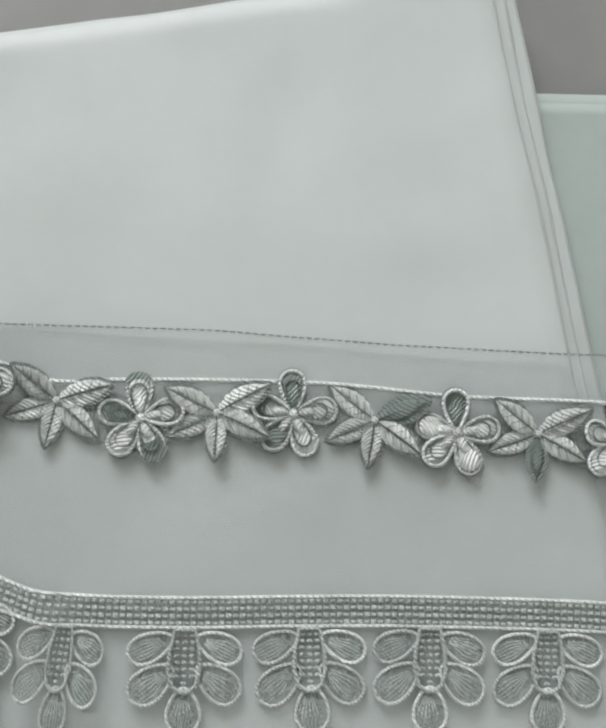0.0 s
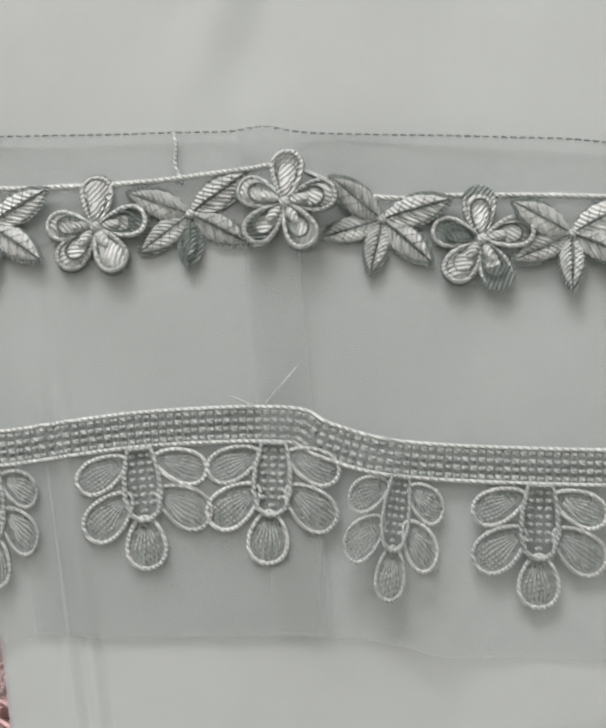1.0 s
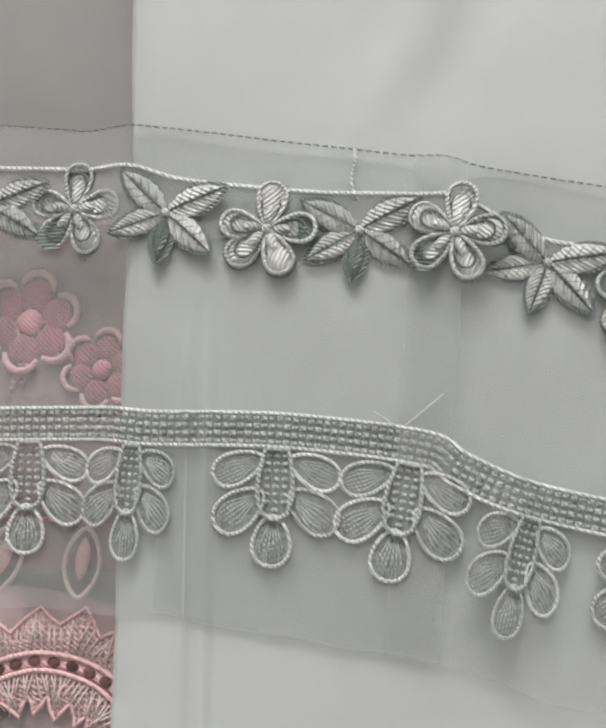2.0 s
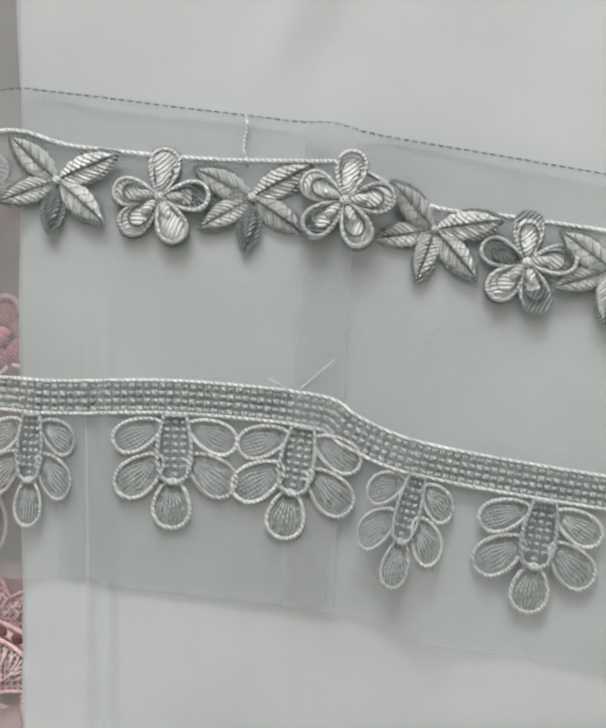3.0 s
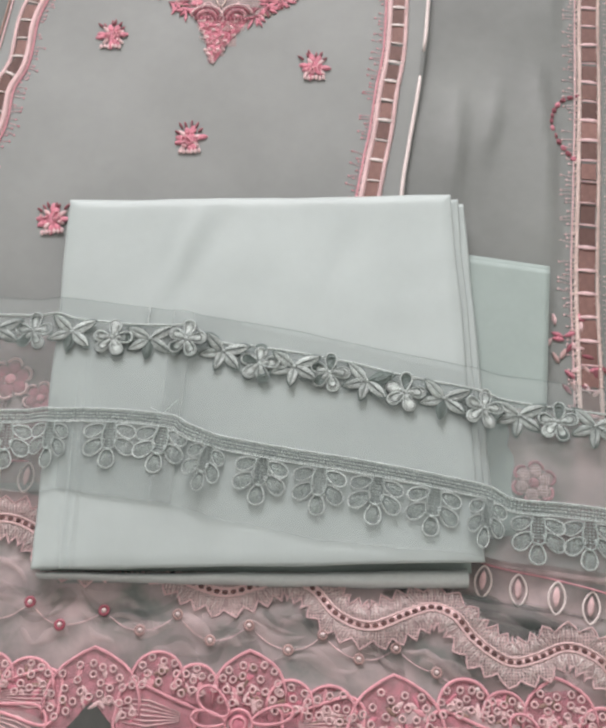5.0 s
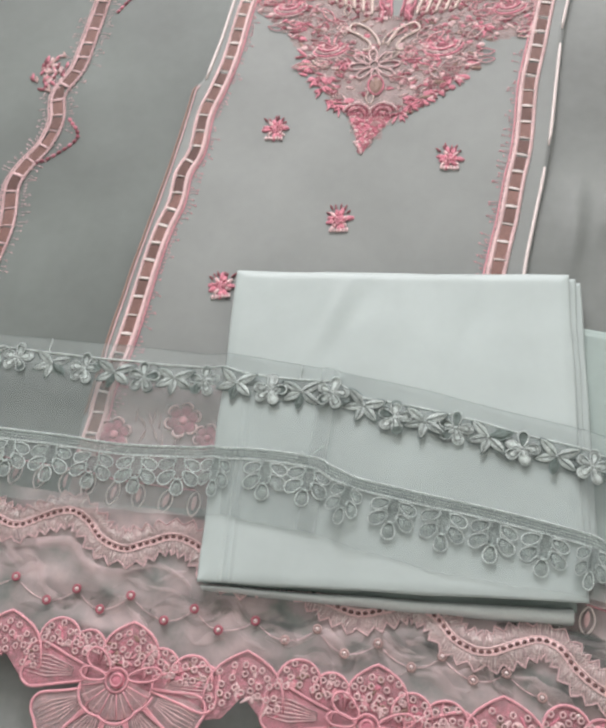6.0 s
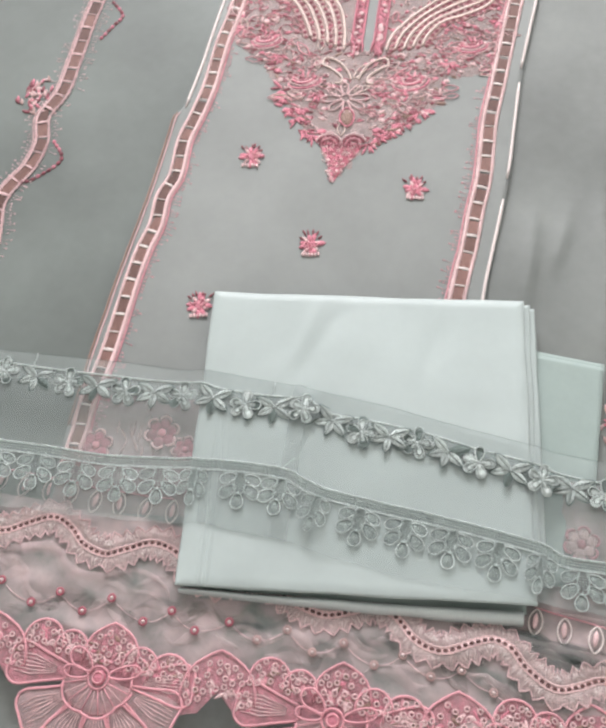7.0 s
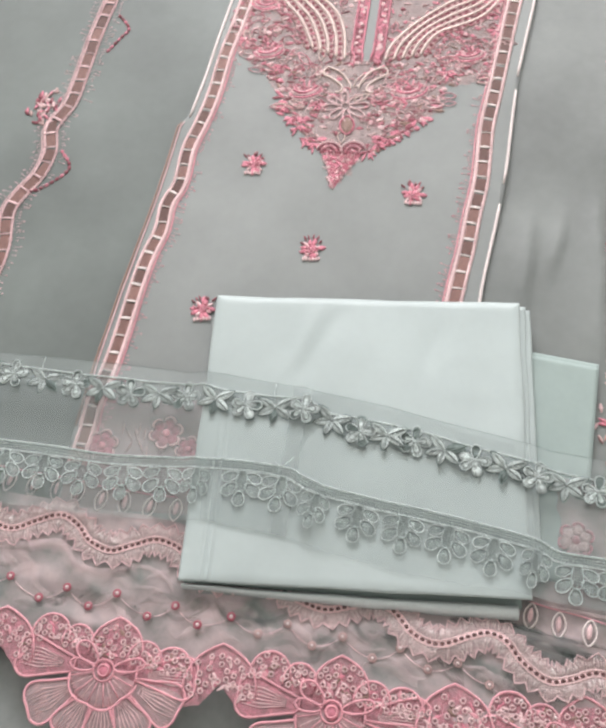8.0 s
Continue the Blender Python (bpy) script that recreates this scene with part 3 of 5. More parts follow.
for r in range(8):
    for c in range(3):
        x, y = (c - 1) * 0.0023, -0.0018 - r * 0.0020
        if r > 6 and c != 1:
            continue
        dome(bm, ellipse(x, y, 0.0010, 0.0006, 0, 6), 0.0006, 0.0005)
drop_src = part("drop_flower", bm, "laceline", strip)
DROPS = [-0.4165, -0.381, -0.3455, -0.3105, -0.2749, -0.2386, -0.2029, -0.1681, -0.1374, -0.0984, -0.0638, -0.0338, 0.0009, 0.0376, 0.0736, 0.1093, 0.1420, 0.1730, 0.205, 0.240, 0.275, 0.31]
for i, x in enumerate(DROPS):
    y = band_y(x) - BW - 0.0006
    head = math.atan2(band_y(x + 0.008) - band_y(x - 0.008), 0.016)
    f = take(drop_src, strip)
    f.matrix_basis = lean(x, y, head * 0.9 + rng.uniform(-0.03, 0.03))
    squeeze = 0.72 if x in (-0.0338, 0.1420, -0.1374) else 1.0
    f.matrix_basis = f.matrix_basis @ Matrix.Diagonal((squeeze, 1, 1, 1))
    for group in petals:
        for src in group:
            p = take(src, f)
            p.matrix_basis = Matrix.Rotation(rng.uniform(-0.03, 0.03), 4, "Z")

# ---------------- embroidery on the shirt ----------------


def on_shirt(x, y, up=0.0006):
    return x, y, shirt_z(x, y) + up


def on_side(x, y, up=0.0006):
    z = drape_r(x, y) if x > 0.05 else -0.0022 + 0.0024 * wob(x, y * 0.5, 9, 5) + 0.0010 * wob(x, y * 0.4, 26, 7)
    return x, y, z + up


def unit_dome(name, outline, h, material, parent):
    bm = bmesh.new()
    dome(bm, outline, h)
    return part(name, bm, material, parent)


def ladder(parent, pts, width, pitch, zf, tick_side, seed, cord=0.0015, thread="blush", sides=1):
    """A ladder-lace border: two cords, brown mesh windows, pale rungs and small picot stitches."""
    rg = random.Random(seed)
    line = smooth_line(pts, 6)
    run = by_length(line, 0.004)
    for s in (-1, 1):
        bm = bmesh.new()
        tube(bm, [zf(p.x - math.sin(a) * width / 2 * s, p.y + math.cos(a) * width / 2 * s, 0.001 + 0.0004 * wob(p.x, p.y, 60, s)) for p, a in run], cord * (1.5 if s == tick_side else 1.15), 5, flat=0.6)
        part("border_cord", bm, thread, parent)
        if s == tick_side:
            bm = bmesh.new()
            tube(bm, [zf(p.x - math.sin(a) * (width / 2 + 0.0034) * s, p.y + math.cos(a) * (width / 2 + 0.0034) * s, 0.0006) for p, a in run], cord * 0.7, 4, flat=0.6)
            part("border_line", bm, "rosepale" if thread == "blush" else "pale", parent)
    fuzz = bmesh.new()
    for p, a in by_length(line, 0.0017):
        for s in (-1, 1):
            o0, o1 = width / 2 - 0.0012 - 0.0010 * rg.random(), width / 2 + (0.0030 if s == tick_side else 0.0014) + 0.0012 * rg.random()
            b = a + rg.uniform(-0.25, 0.25)
            q = [(p.x - math.sin(a) * o0 * s, p.y + math.cos(a) * o0 * s), (p.x - math.sin(b) * o1 * s, p.y + math.cos(b) * o1 * s)]
            tube(fuzz, [zf(*q[0], 0.0014), zf((q[0][0] + q[1][0]) / 2, (q[0][1] + q[1][1]) / 2, 0.0019), zf(*q[1], 0.0006)], 0.00055, 4, flat=0.6)
    tagged(part("cord_stitches", fuzz, thread, parent), kind="stuff")
    bm = bmesh.new()
    bmesh.ops.create_cube(bm, size=1.0, matrix=Matrix.Diagonal((pitch * 0.88, width * 0.90, 0.0007, 1)))
    box = part("mesh_window", bm, "brown", parent, smooth=False)
    bm = bmesh.new()
    tube(bm, [(0, -width * 0.5, 0), (0, 0, 0.0003), (0, width * 0.5, 0)], pitch * 0.075, 6, flat=0.45)
    rung = part("rung", bm, "white" if thread == "blush" else "pale", parent)
    ticks = bmesh.new()
    for k, (p, a) in enumerate(by_length(line, pitch)):
        b = take_mesh(box, parent)
        x, y, z = zf(p.x + math.cos(a) * pitch / 2, p.y + math.sin(a) * pitch / 2, 0.0007)
        place(b, x, y, z, a + rg.uniform(-0.03, 0.03), rg.uniform(0.8, 1.1), rg.uniform(0.8, 1.0))
        r = take_mesh(rung, parent)
        place(r, *zf(p.x, p.y, 0.0014), a + rg.uniform(-0.08, 0.08), rg.uniform(0.5, 1.4), 1.0)
        for h, tick_side in itertools.product((0.02, 0.2, 0.4, 0.6, 0.8), (tick_side,) if sides == 1 else (1, -1)):
            if rg.random() < 0.25:
                continue
            o = width / 2 + 0.0040
            q = Vector((p.x + math.cos(a) * pitch * h - math.sin(a) * o * tick_side, p.y + math.sin(a) * pitch * h + math.cos(a) * o * tick_side, 0))
            e = Vector((-math.sin(a + rg.uniform(-0.3, 0.3)), math.cos(a + rg.uniform(-0.3, 0.3)), 0)) * tick_side * rg.choice((0.003, 0.0045, 0.0085))
            tube(ticks, [zf(q.x, q.y, 0.0005), zf(q.x + e.x, q.y + e.y, 0.0005)], 0.00042, 4, flat=0.5)
            dome(ticks, ellipse(q.x + e.x, q.y + e.y, 0.0012, 0.0008, rg.uniform(0, 3), 5), 0.0004, zf(q.x + e.x, q.y + e.y, 0.0003)[2])
    tagged(part("picot_stitches", ticks, "rosepale" if thread == "blush" else "pale", parent), kind="stuff")


seen_mesh = {}


def take_mesh(src, parent):
    if src.name not in seen_mesh:
        seen_mesh[src.name] = 1
        return src
    return again(src, parent)


LS = [(-0.2520, -0.165), (-0.2472, -0.1311), (-0.2453, -0.1062), (-0.2356, -0.0612), (-0.2255, 0.0144), (-0.2192, 0.0514), (-0.2112, 0.0798), (-0.2089, 0.1128), (-0.1999, 0.1382), (-0.1971, 0.1821), (-0.1883, 0.214), (-0.1799, 0.2513), (-0.1722, 0.312), (-0.163, 0.36), (-0.150, 0.45), (-0.13, 0.6)]
RS = [(0.045, -0.16), (0.0805, 0.0264), (0.0878, 0.0602), (0.0949, 0.1037), (0.1028, 0.1446), (0.109, 0.2114), (0.117, 0.2541), (0.128, 0.315), (0.140, 0.38), (0.17, 0.52), (0.185, 0.6)]
FLS = [(-0.385, -0.02), (-0.3726, 0.0516), (-0.3767, 0.1014), (-0.3679, 0.127), (-0.3541, 0.1491), (-0.3474, 0.1808), (-0.352, 0.2132), (-0.3377, 0.246), (-0.3324, 0.2904), (-0.3266, 0.3465), (-0.3179, 0.4), (-0.305, 0.47), (-0.30, 0.55)]
FRS = [(0.217, -0.20), (0.2233, -0.1317), (0.23, -0.0623), (0.2413, 0.022), (0.2538, 0.115), (0.2625, 0.1914), (0.2762, 0.2741), (0.29, 0.36), (0.305, 0.46), (0.32, 0.56)]
ladder(shirt, LS, 0.0125, 0.0185, on_shirt, -1, 1)
ladder(shirt, RS, 0.0130, 0.0185, on_shirt, 1, 2)
ladder(side_l, FLS, 0.0135, 0.0195, on_side, 1, 3, cord=0.0010, thread="pale", sides=2)
ladder(side_r, FRS, 0.0150, 0.0185, on_side, 1, 4, cord=0.0011, thread="peach", sides=2)

# cream piping along the cut edges of the front
for fn, y0, y1, name in ((left_edge, 0.225, 0.62, "edge_piping"), (right_edge, -0.05, 0.128, "edge_piping"), (right_edge, 0.142, 0.268, "edge_piping"), (right_edge, 0.280, 0.62, "edge_piping")):
    bm = bmesh.new()
    s = -1 if fn is right_edge else 1
    tube(bm, [on_shirt(fn(y) + 0.0022 * s, y, 0.0006) for y in np.arange(y0, y1, 0.012)], 0.0017, 5, flat=0.5)
    part(name, bm, "white", shirt)


# shadow line of the other cut edge and its highlight, as dark and pale cords
for inset, r, tone in ((0.0008, 0.0010, "olive"), (0.0036, 0.0009, "pale")):
    bm = bmesh.new()
    tube(bm, [on_shirt(left_edge(y) + inset + 0.0006 * wob(y, 0, 40, 3), y, 0.0008) for y in np.arange(-0.13, 0.222, 0.006)], r, 5, flat=0.5)
    part("rolled_hem", bm, tone, shirt)

# star sprigs
bm = bmesh.new()
dome(bm, ellipse(0.0080, 0, 0.0042, 0.0024, 0, 8, 0.3), 0.0012)
star_petal = part("petal", bm, "pink", shirt)
star_pale = unit_dome("petal", ellipse(0.0075, 0, 0.0040, 0.0017, 0, 8, 0.3), 0.0010, "pale", shirt)
bm = bmesh.new()
dome(bm, ellipse(0.0125, 0, 0.0032, 0.0010, 0, 7, 0.5), 0.0013)
star_tip = part("stamen", bm, "dark", shirt, "wine-red stitch")
bm = bmesh.new()
dome(bm, ellipse(0, 0, 0.0014, 0.0024, 0, 6), 0.0009)
star_foot = part("foot_stitch", bm, "pale", shirt, "pale pink stitch")


bm = bmesh.new()
tube(bm, [(0.0048 * math.cos(t) * (1 - t / 9), 0.0036 * math.sin(t) * (1 - t / 9), 0.0003) for t in np.arange(0, 5.2, 0.5)], 0.0007, 4, flat=0.7)
star_curl = part("curl_stitch", bm, "rosepale", shirt)


def star(x, y, turn, seed):
    rs = random.Random(seed)
    bm = bmesh.new()
    dome(bm, ellipse(0, 0, 0.0062, 0.0054, 0, 12), 0.0008)
    m = part("star_sprig", bm, "pink", shirt)
    m.matrix_basis = Matrix.Translation(on_shirt(x, y)) @ Matrix.Rotation(turn, 4, "Z") @ Matrix.Diagonal((1.08, 1.08, 1, 1))
    for k in range(11):
        p = take_mesh(star_pale if k % 3 == 1 else star_petal, m)
        p.parent = m
        p.matrix_basis = Matrix.Rotation(2 * math.pi * k / 11 + rs.uniform(-0.2, 0.2), 4, "Z") @ Matrix.Diagonal((rs.uniform(0.8, 1.1), 1, 1, 1))
    for k in range(4):
        p = take_mesh(star_curl, m)
        p.parent = m
        place(p, rs.uniform(-0.005, 0.005), rs.uniform(-0.005, 0.004), 0.0012, rs.uniform(0, 6.0), 0.75, 0.75)
    for k in range(6):
        p = take_mesh(star_tip, m)
        p.parent = m
        p.matrix_basis = Matrix.Rotation(0.75 + k * 0.33 + rs.uniform(-0.1, 0.1), 4, "Z") @ Matrix.Diagonal((rs.uniform(0.8, 1.1), 1, 1, 1))
    for k in range(6):
        p = take_mesh(star_foot, m)
        p.parent = m
        place(p, -0.0068 + 0.0027 * k, -0.0108 + 0.0014 * rs.random(), 0.0003)


for k, (x, y) in enumerate([(-0.1258, 0.1634), (0.0372, 0.1284), (-0.0592, 0.0625), (-0.1576, -0.0066)]):
    star(x, y, -0.05 + 0.04 * k, k)

# neckline embroidery
neck = new("neckline_embroidery")
neck.parent = shirt
tagged(neck, "dense rose, wine and cream neckline embroidery")
NECK = [(-0.171, 0.3618), (-0.1624, 0.3221), (-0.1340, 0.290), (-0.1196, 0.2752), (-0.0947, 0.2256), (-0.0808, 0.2054), (-0.0573, 0.1809), (-0.0443, 0.1335), (-0.0155, 0.1719), (0.0144, 0.1916), (0.0642, 0.2367), (0.0678, 0.2673), (0.1154, 0.2723), (0.1373, 0.3787), (0.16, 0.52), (-0.14, 0.52)]


def inside(x, y, poly):
    hit = False
    for (x0, y0), (x1, y1) in zip(poly, poly[1:] + poly[:1]):
        if (y0 > y) != (y1 > y) and x < (x1 - x0) * (y - y0) / (y1 - y0) + x0:
            hit = not hit
    return hit


def rim_noise(a, b):
    return 0.006 * wob(a, b, 90, 4)


def slit_x(y):
    return -0.0173 + (y - 0.3044) * 0.068


bm = bmesh.new()
step, ground = 0.0032, {}
for i in range(108):
    for j in range(120):
        x, y = -0.174 + i * step, 0.136 + j * step
        if inside(x + rim_noise(x, y), y + rim_noise(y, x), NECK) and abs(x - slit_x(y)) > (0.006 if y > 0.30 else 0.0):
            bm.faces.new([ground.get(k) or ground.setdefault(k, bm.verts.new(on_shirt(-0.174 + (k[0] - 0.5) * step, 0.136 + (k[1] - 0.5) * step, 0.0003))) for k in ((i, j), (i + 1, j), (i + 1, j + 1), (i, j + 1))])
part("mesh_ground", bm, "taupefill", neck)
strokes = []
for name, mats, shape in (("satin_leaf", ("pink", "olive", "dark", "pale"), ellipse(0, 0, 0.0072, 0.0019, 0, 10, 0.6)), ("satin_petal", ("pink", "pale", "dark", "pinkfill"), ellipse(0, 0, 0.0048, 0.0032, 0, 10, 0.2))):
    for m in mats:
        strokes.append(unit_dome(name, shape, 0.0006, m, neck))
bm = bmesh.new()
tube(bm, [(0.005 * math.cos(t) * (1 - t / 9), 0.004 * math.sin(t) * (1 - t / 9), 0.0005) for t in np.arange(0, 5.2, 0.4)], 0.0007, 4, flat=0.7)
curl = part("curl_stitch", bm, "pale", neck)
bm = bmesh.new()
tube(bm, [(0.0062 * math.cos(t), 0.0045 * math.sin(t), 0.0005) for t in np.arange(0.2, 3.4, 0.4)], 0.0006, 4, flat=0.7)
arc = part("arc_stitch", bm, "pink", neck)
pool = strokes + [curl, curl, arc, arc]
weights = [9, 6, 9, 11, 8, 11, 6, 5, 10, 10, 7, 7]
rg = random.Random(12)
count = 0
while count < 2400:
    x, y = rg.uniform(-0.175, 0.17), rg.uniform(0.175, 0.52)
    if not inside(x, y, NECK) or abs(x - slit_x(y)) < 0.017 and y > 0.30:
        continue
    if y > 0.30 and 0.017 < abs(x - slit_x(y)) < 0.075 and rg.random() < 0.72:
        continue
    if y < 0.2 and rg.random() < 0.4:
        continue
    if abs(x + 0.034) < 0.022 and 0.195 < y < 0.295 and rg.random() < 0.8:
        continue
    count += 1
    ob = take_mesh(rg.choices(pool, weights)[0], neck)
    t = rg.gauss(0.0, 0.45) + (0.5 if x < -0.03 else -0.5) * (-1 if y < 0.24 else 0.3)
    s = rg.uniform(0.34, 0.78)
    ob.matrix_basis = Matrix.Translation(on_shirt(x, y, 0.0004 + 0.0003 * rg.random())) @ Matrix.Rotation(t, 4, "Z") @ Matrix.Diagonal((s, s * rg.uniform(0.8, 1.3), 1, 1))
# rim of the point, outlined in wine and rose petals
rim = NECK[3:11]
line = [Vector((*p, 0)) for p in rim]
for p, a in by_length(line, 0.0052):
    if p.y < 0.178:
        continue
    ob = again(strokes[rg.choice((0, 0, 1, 2, 3, 4, 4, 5, 6))], neck)
    ob.matrix_basis = Matrix.Translation(on_shirt(p.x + rg.gauss(0, 0.005), p.y + 0.005 + rg.gauss(0, 0.006), 0.0007)) @ Matrix.Rotation(rg.gauss(0, 0.4) + a * 0.2, 4, "Z") @ Matrix.Diagonal((rg.uniform(0.7, 1.2), 1, 1, 1))
bm = bmesh.new()
dome(bm, [(-0.0590, 0.1815), (-0.0500, 0.158), (-0.0460, 0.1345), (-0.0425, 0.134), (-0.0340, 0.150), (-0.0160, 0.1760), (-0.0370, 0.1845)][::-1], 0.0006, shirt_z(-0.042, 0.165) + 0.0003)
part("tip_ground", bm, "pink", neck)
# the point: curled rose stitches under two nested caps
for k in range(130):
    v = rg.random() ** 0.7
    y = 0.1345 + 0.0475 * v
    w = 0.020 * v + 0.0015
    x = -0.0445 + 0.0075 * v + rg.uniform(-w, w)
    ob = again(rg.choice((curl, curl, arc, strokes[4], strokes[5])), neck)
    ob.matrix_basis = Matrix.Translation(on_shirt(x, y, 0.0008)) @ Matrix.Rotation(rg.uniform(0, 6.2), 4, "Z") @ Matrix.Diagonal((0.5, 0.5, 1, 1))
for s in (-1, 1):
    for k in range(4):
        bm = bmesh.new()
        r = 0.0145 - 0.0030 * k
        tube(bm, [on_shirt(-0.0375 + s * (0.0125 - r * math.cos(t) * 0.9), 0.180 + r * 0.85 * math.sin(t), 0.0014) for t in np.arange(0.0, 3.2, 0.3)], 0.0010, 4, flat=0.6)
        part("cap_arc", bm, ("pale", "dark", "rosepale", "dark")[k], neck)
for k in range(15):
    x = -0.0585 + 0.0030 * k
    bm = bmesh.new()
    dome(bm, ellipse(x, 0.1795 - 0.0002 * k, 0.0028, 0.0009, 1.57 + rg.uniform(-0.5, 0.5), 7, 0.4), 0.0008, shirt_z(x, 0.18) + 0.0014)
    part("fringe_stitch", bm, "dark", neck)
# fans of rose and wine stitches along the slanting edges
bm = bmesh.new()
dome(bm, ellipse(0.0055, 0, 0.0052, 0.0013, 0, 8, 0.4), 0.0007)
fan_p = part("fan_stitch", bm, "pink", neck)
bm = bmesh.new()
dome(bm, ellipse(0.0045, 0, 0.0042, 0.0012, 0, 8, 0.4), 0.0009)
fan_d = part("fan_stitch", bm, "dark", neck)
for x, y in ((-0.0900, 0.222), (-0.0840, 0.212), (-0.0740, 0.198), (-0.0660, 0.190), (-0.0110, 0.180), (0.0000, 0.187), (0.0120, 0.195), (0.0220, 0.203), (-0.1010, 0.240), (0.0420, 0.222), (-0.065, 0.243), (0.005, 0.243), (-0.11, 0.295), (0.07, 0.285), (-0.15, 0.335), (0.12, 0.345)):
    out = math.atan2(-0.9, x + 0.037)
    for k in range(9):
        ob = take_mesh(rg.choice((fan_p, fan_p, fan_d)), neck)
        ob.matrix_basis = Matrix.Translation(on_shirt(x + rg.gauss(0, 0.0015), y + rg.gauss(0, 0.0015), 0.0007)) @ Matrix.Rotation(out + (k - 4) * 0.42, 4, "Z") @ Matrix.Diagonal((rg.uniform(0.7, 1.25), 1, 1, 1))
# outlined leaves
loops = []
for length, w in ((0.026, 0.0045), (0.019, 0.0038)):
    for m in ("pale", "rosepale", "peach"):
        bm = bmesh.new()
        tube(bm, [(length * t, w * math.sin(math.pi * t) + 0.12 * length * t * t, 0.0005) for t in np.arange(0, 1.01, 0.1)], 0.0007, 4, flat=0.7)
        tube(bm, [(length * t, -w * math.sin(math.pi * t) * 0.7 + 0.12 * length * t * t, 0.0005) for t in np.arange(0, 1.01, 0.1)], 0.0007, 4, flat=0.7)
        loops.append(part("outlined_leaf", bm, m, neck))
made = 0
while made < 150:
    x, y = rg.uniform(-0.165, 0.15), rg.uniform(0.19, 0.50)
    if not inside(x, y, NECK) or abs(x - slit_x(y)) < 0.022 and y > 0.29:
        continue
    made += 1
    ob = take_mesh(rg.choice(loops), neck)
    t = math.atan2(y - 0.235, x + 0.036) + rg.uniform(-0.7, 0.7)
    ob.matrix_basis = Matrix.Translation(on_shirt(x, y, 0.0006)) @ Matrix.Rotation(t, 4, "Z") @ Matrix.Diagonal((rg.uniform(0.6, 1.0), rg.choice((-1, 1)) * rg.uniform(0.7, 1.1), 1, 1))
# roses in the field
for x, y, r in ((0.030, 0.262, 0.020), (-0.080, 0.262, 0.018), (-0.125, 0.318, 0.017), (0.092, 0.312, 0.017), (-0.135, 0.390, 0.016), (0.118, 0.395, 0.016)):
    turn = rg.uniform(-0.3, 0.3)
    bm = bmesh.new()
    dome(bm, ellipse(0, -r * 0.08, r * 0.50, r * 0.24, 0, 14, 0.3), 0.0007)
    m = part("rose", bm, "dark", neck)
    place(m, *on_shirt(x, y, 0.0007), turn)
    for k, (f, lift, thin, hue) in enumerate(((0.95, -0.10, 0.0013, "pink"), (0.80, 0.02, 0.0008, "pale"), (0.62, 0.10, 0.0012, "pink"), (0.42, 0.05, 0.0007, "pale"), (0.98, -0.24, 0.0007, "pale"))):
        bm = bmesh.new()
        tube(bm, [(r * f * math.cos(t) * (1 + 0.12 * wob(t, k, 3, x * 50)), r * f * 0.56 * math.sin(t) + r * lift, 0.0006) for t in np.arange(3.0 - 0.3 * k, 6.5 + 0.1 * k, 0.25)], thin, 5, flat=0.45)
        part("rose_rim", bm, hue, m)
    for k in range(7):
        bm = bmesh.new()
        dome(bm, ellipse(0, 0, 0.0052, 0.0016, 0, 8, 0.5), 0.0005)
        a = 0.15 + k * 0.48
        place(part("rose_petal", bm, ("pink", "dark", "rosepale")[k % 3], m), r * 0.62 * math.cos(a), r * 0.40 * math.sin(a), 0.0003, a + 0.5 * rg.uniform(-1, 1))
# central blossom, drop and scrolls
for k in range(8):
    a = 0.1 + k * math.pi / 4
    o = drop_outline(-0.036 + 0.004 * math.cos(a), 0.238 + 0.004 * math.sin(a), -0.036 + 0.025 * math.cos(a), 0.238 + 0.020 * math.sin(a), 0.0045, 14)
    bm = bmesh.new()
    tube(bm, [on_shirt(*p, 0.0012) for p in o], 0.0010, 4, True, flat=0.7)
    part("blossom_petal", bm, "pale", neck)
bm = bmesh.new()
dome(bm, ellipse(-0.0334, 0.2136, 0.0105, 0.0062, 1.6, 14, 0.25), 0.0012, shirt_z(-0.033, 0.213) + 0.0008)
drop = part("teardrop", bm, "olive", neck)
bm = bmesh.new()
tube(bm, [on_shirt(*p, 0.0014) for p in ellipse(-0.0334, 0.2136, 0.0118, 0.0074, 1.6, 18, 0.25)], 0.0010, 5, True, flat=0.7)
part("teardrop_rim", bm, "pink", neck)
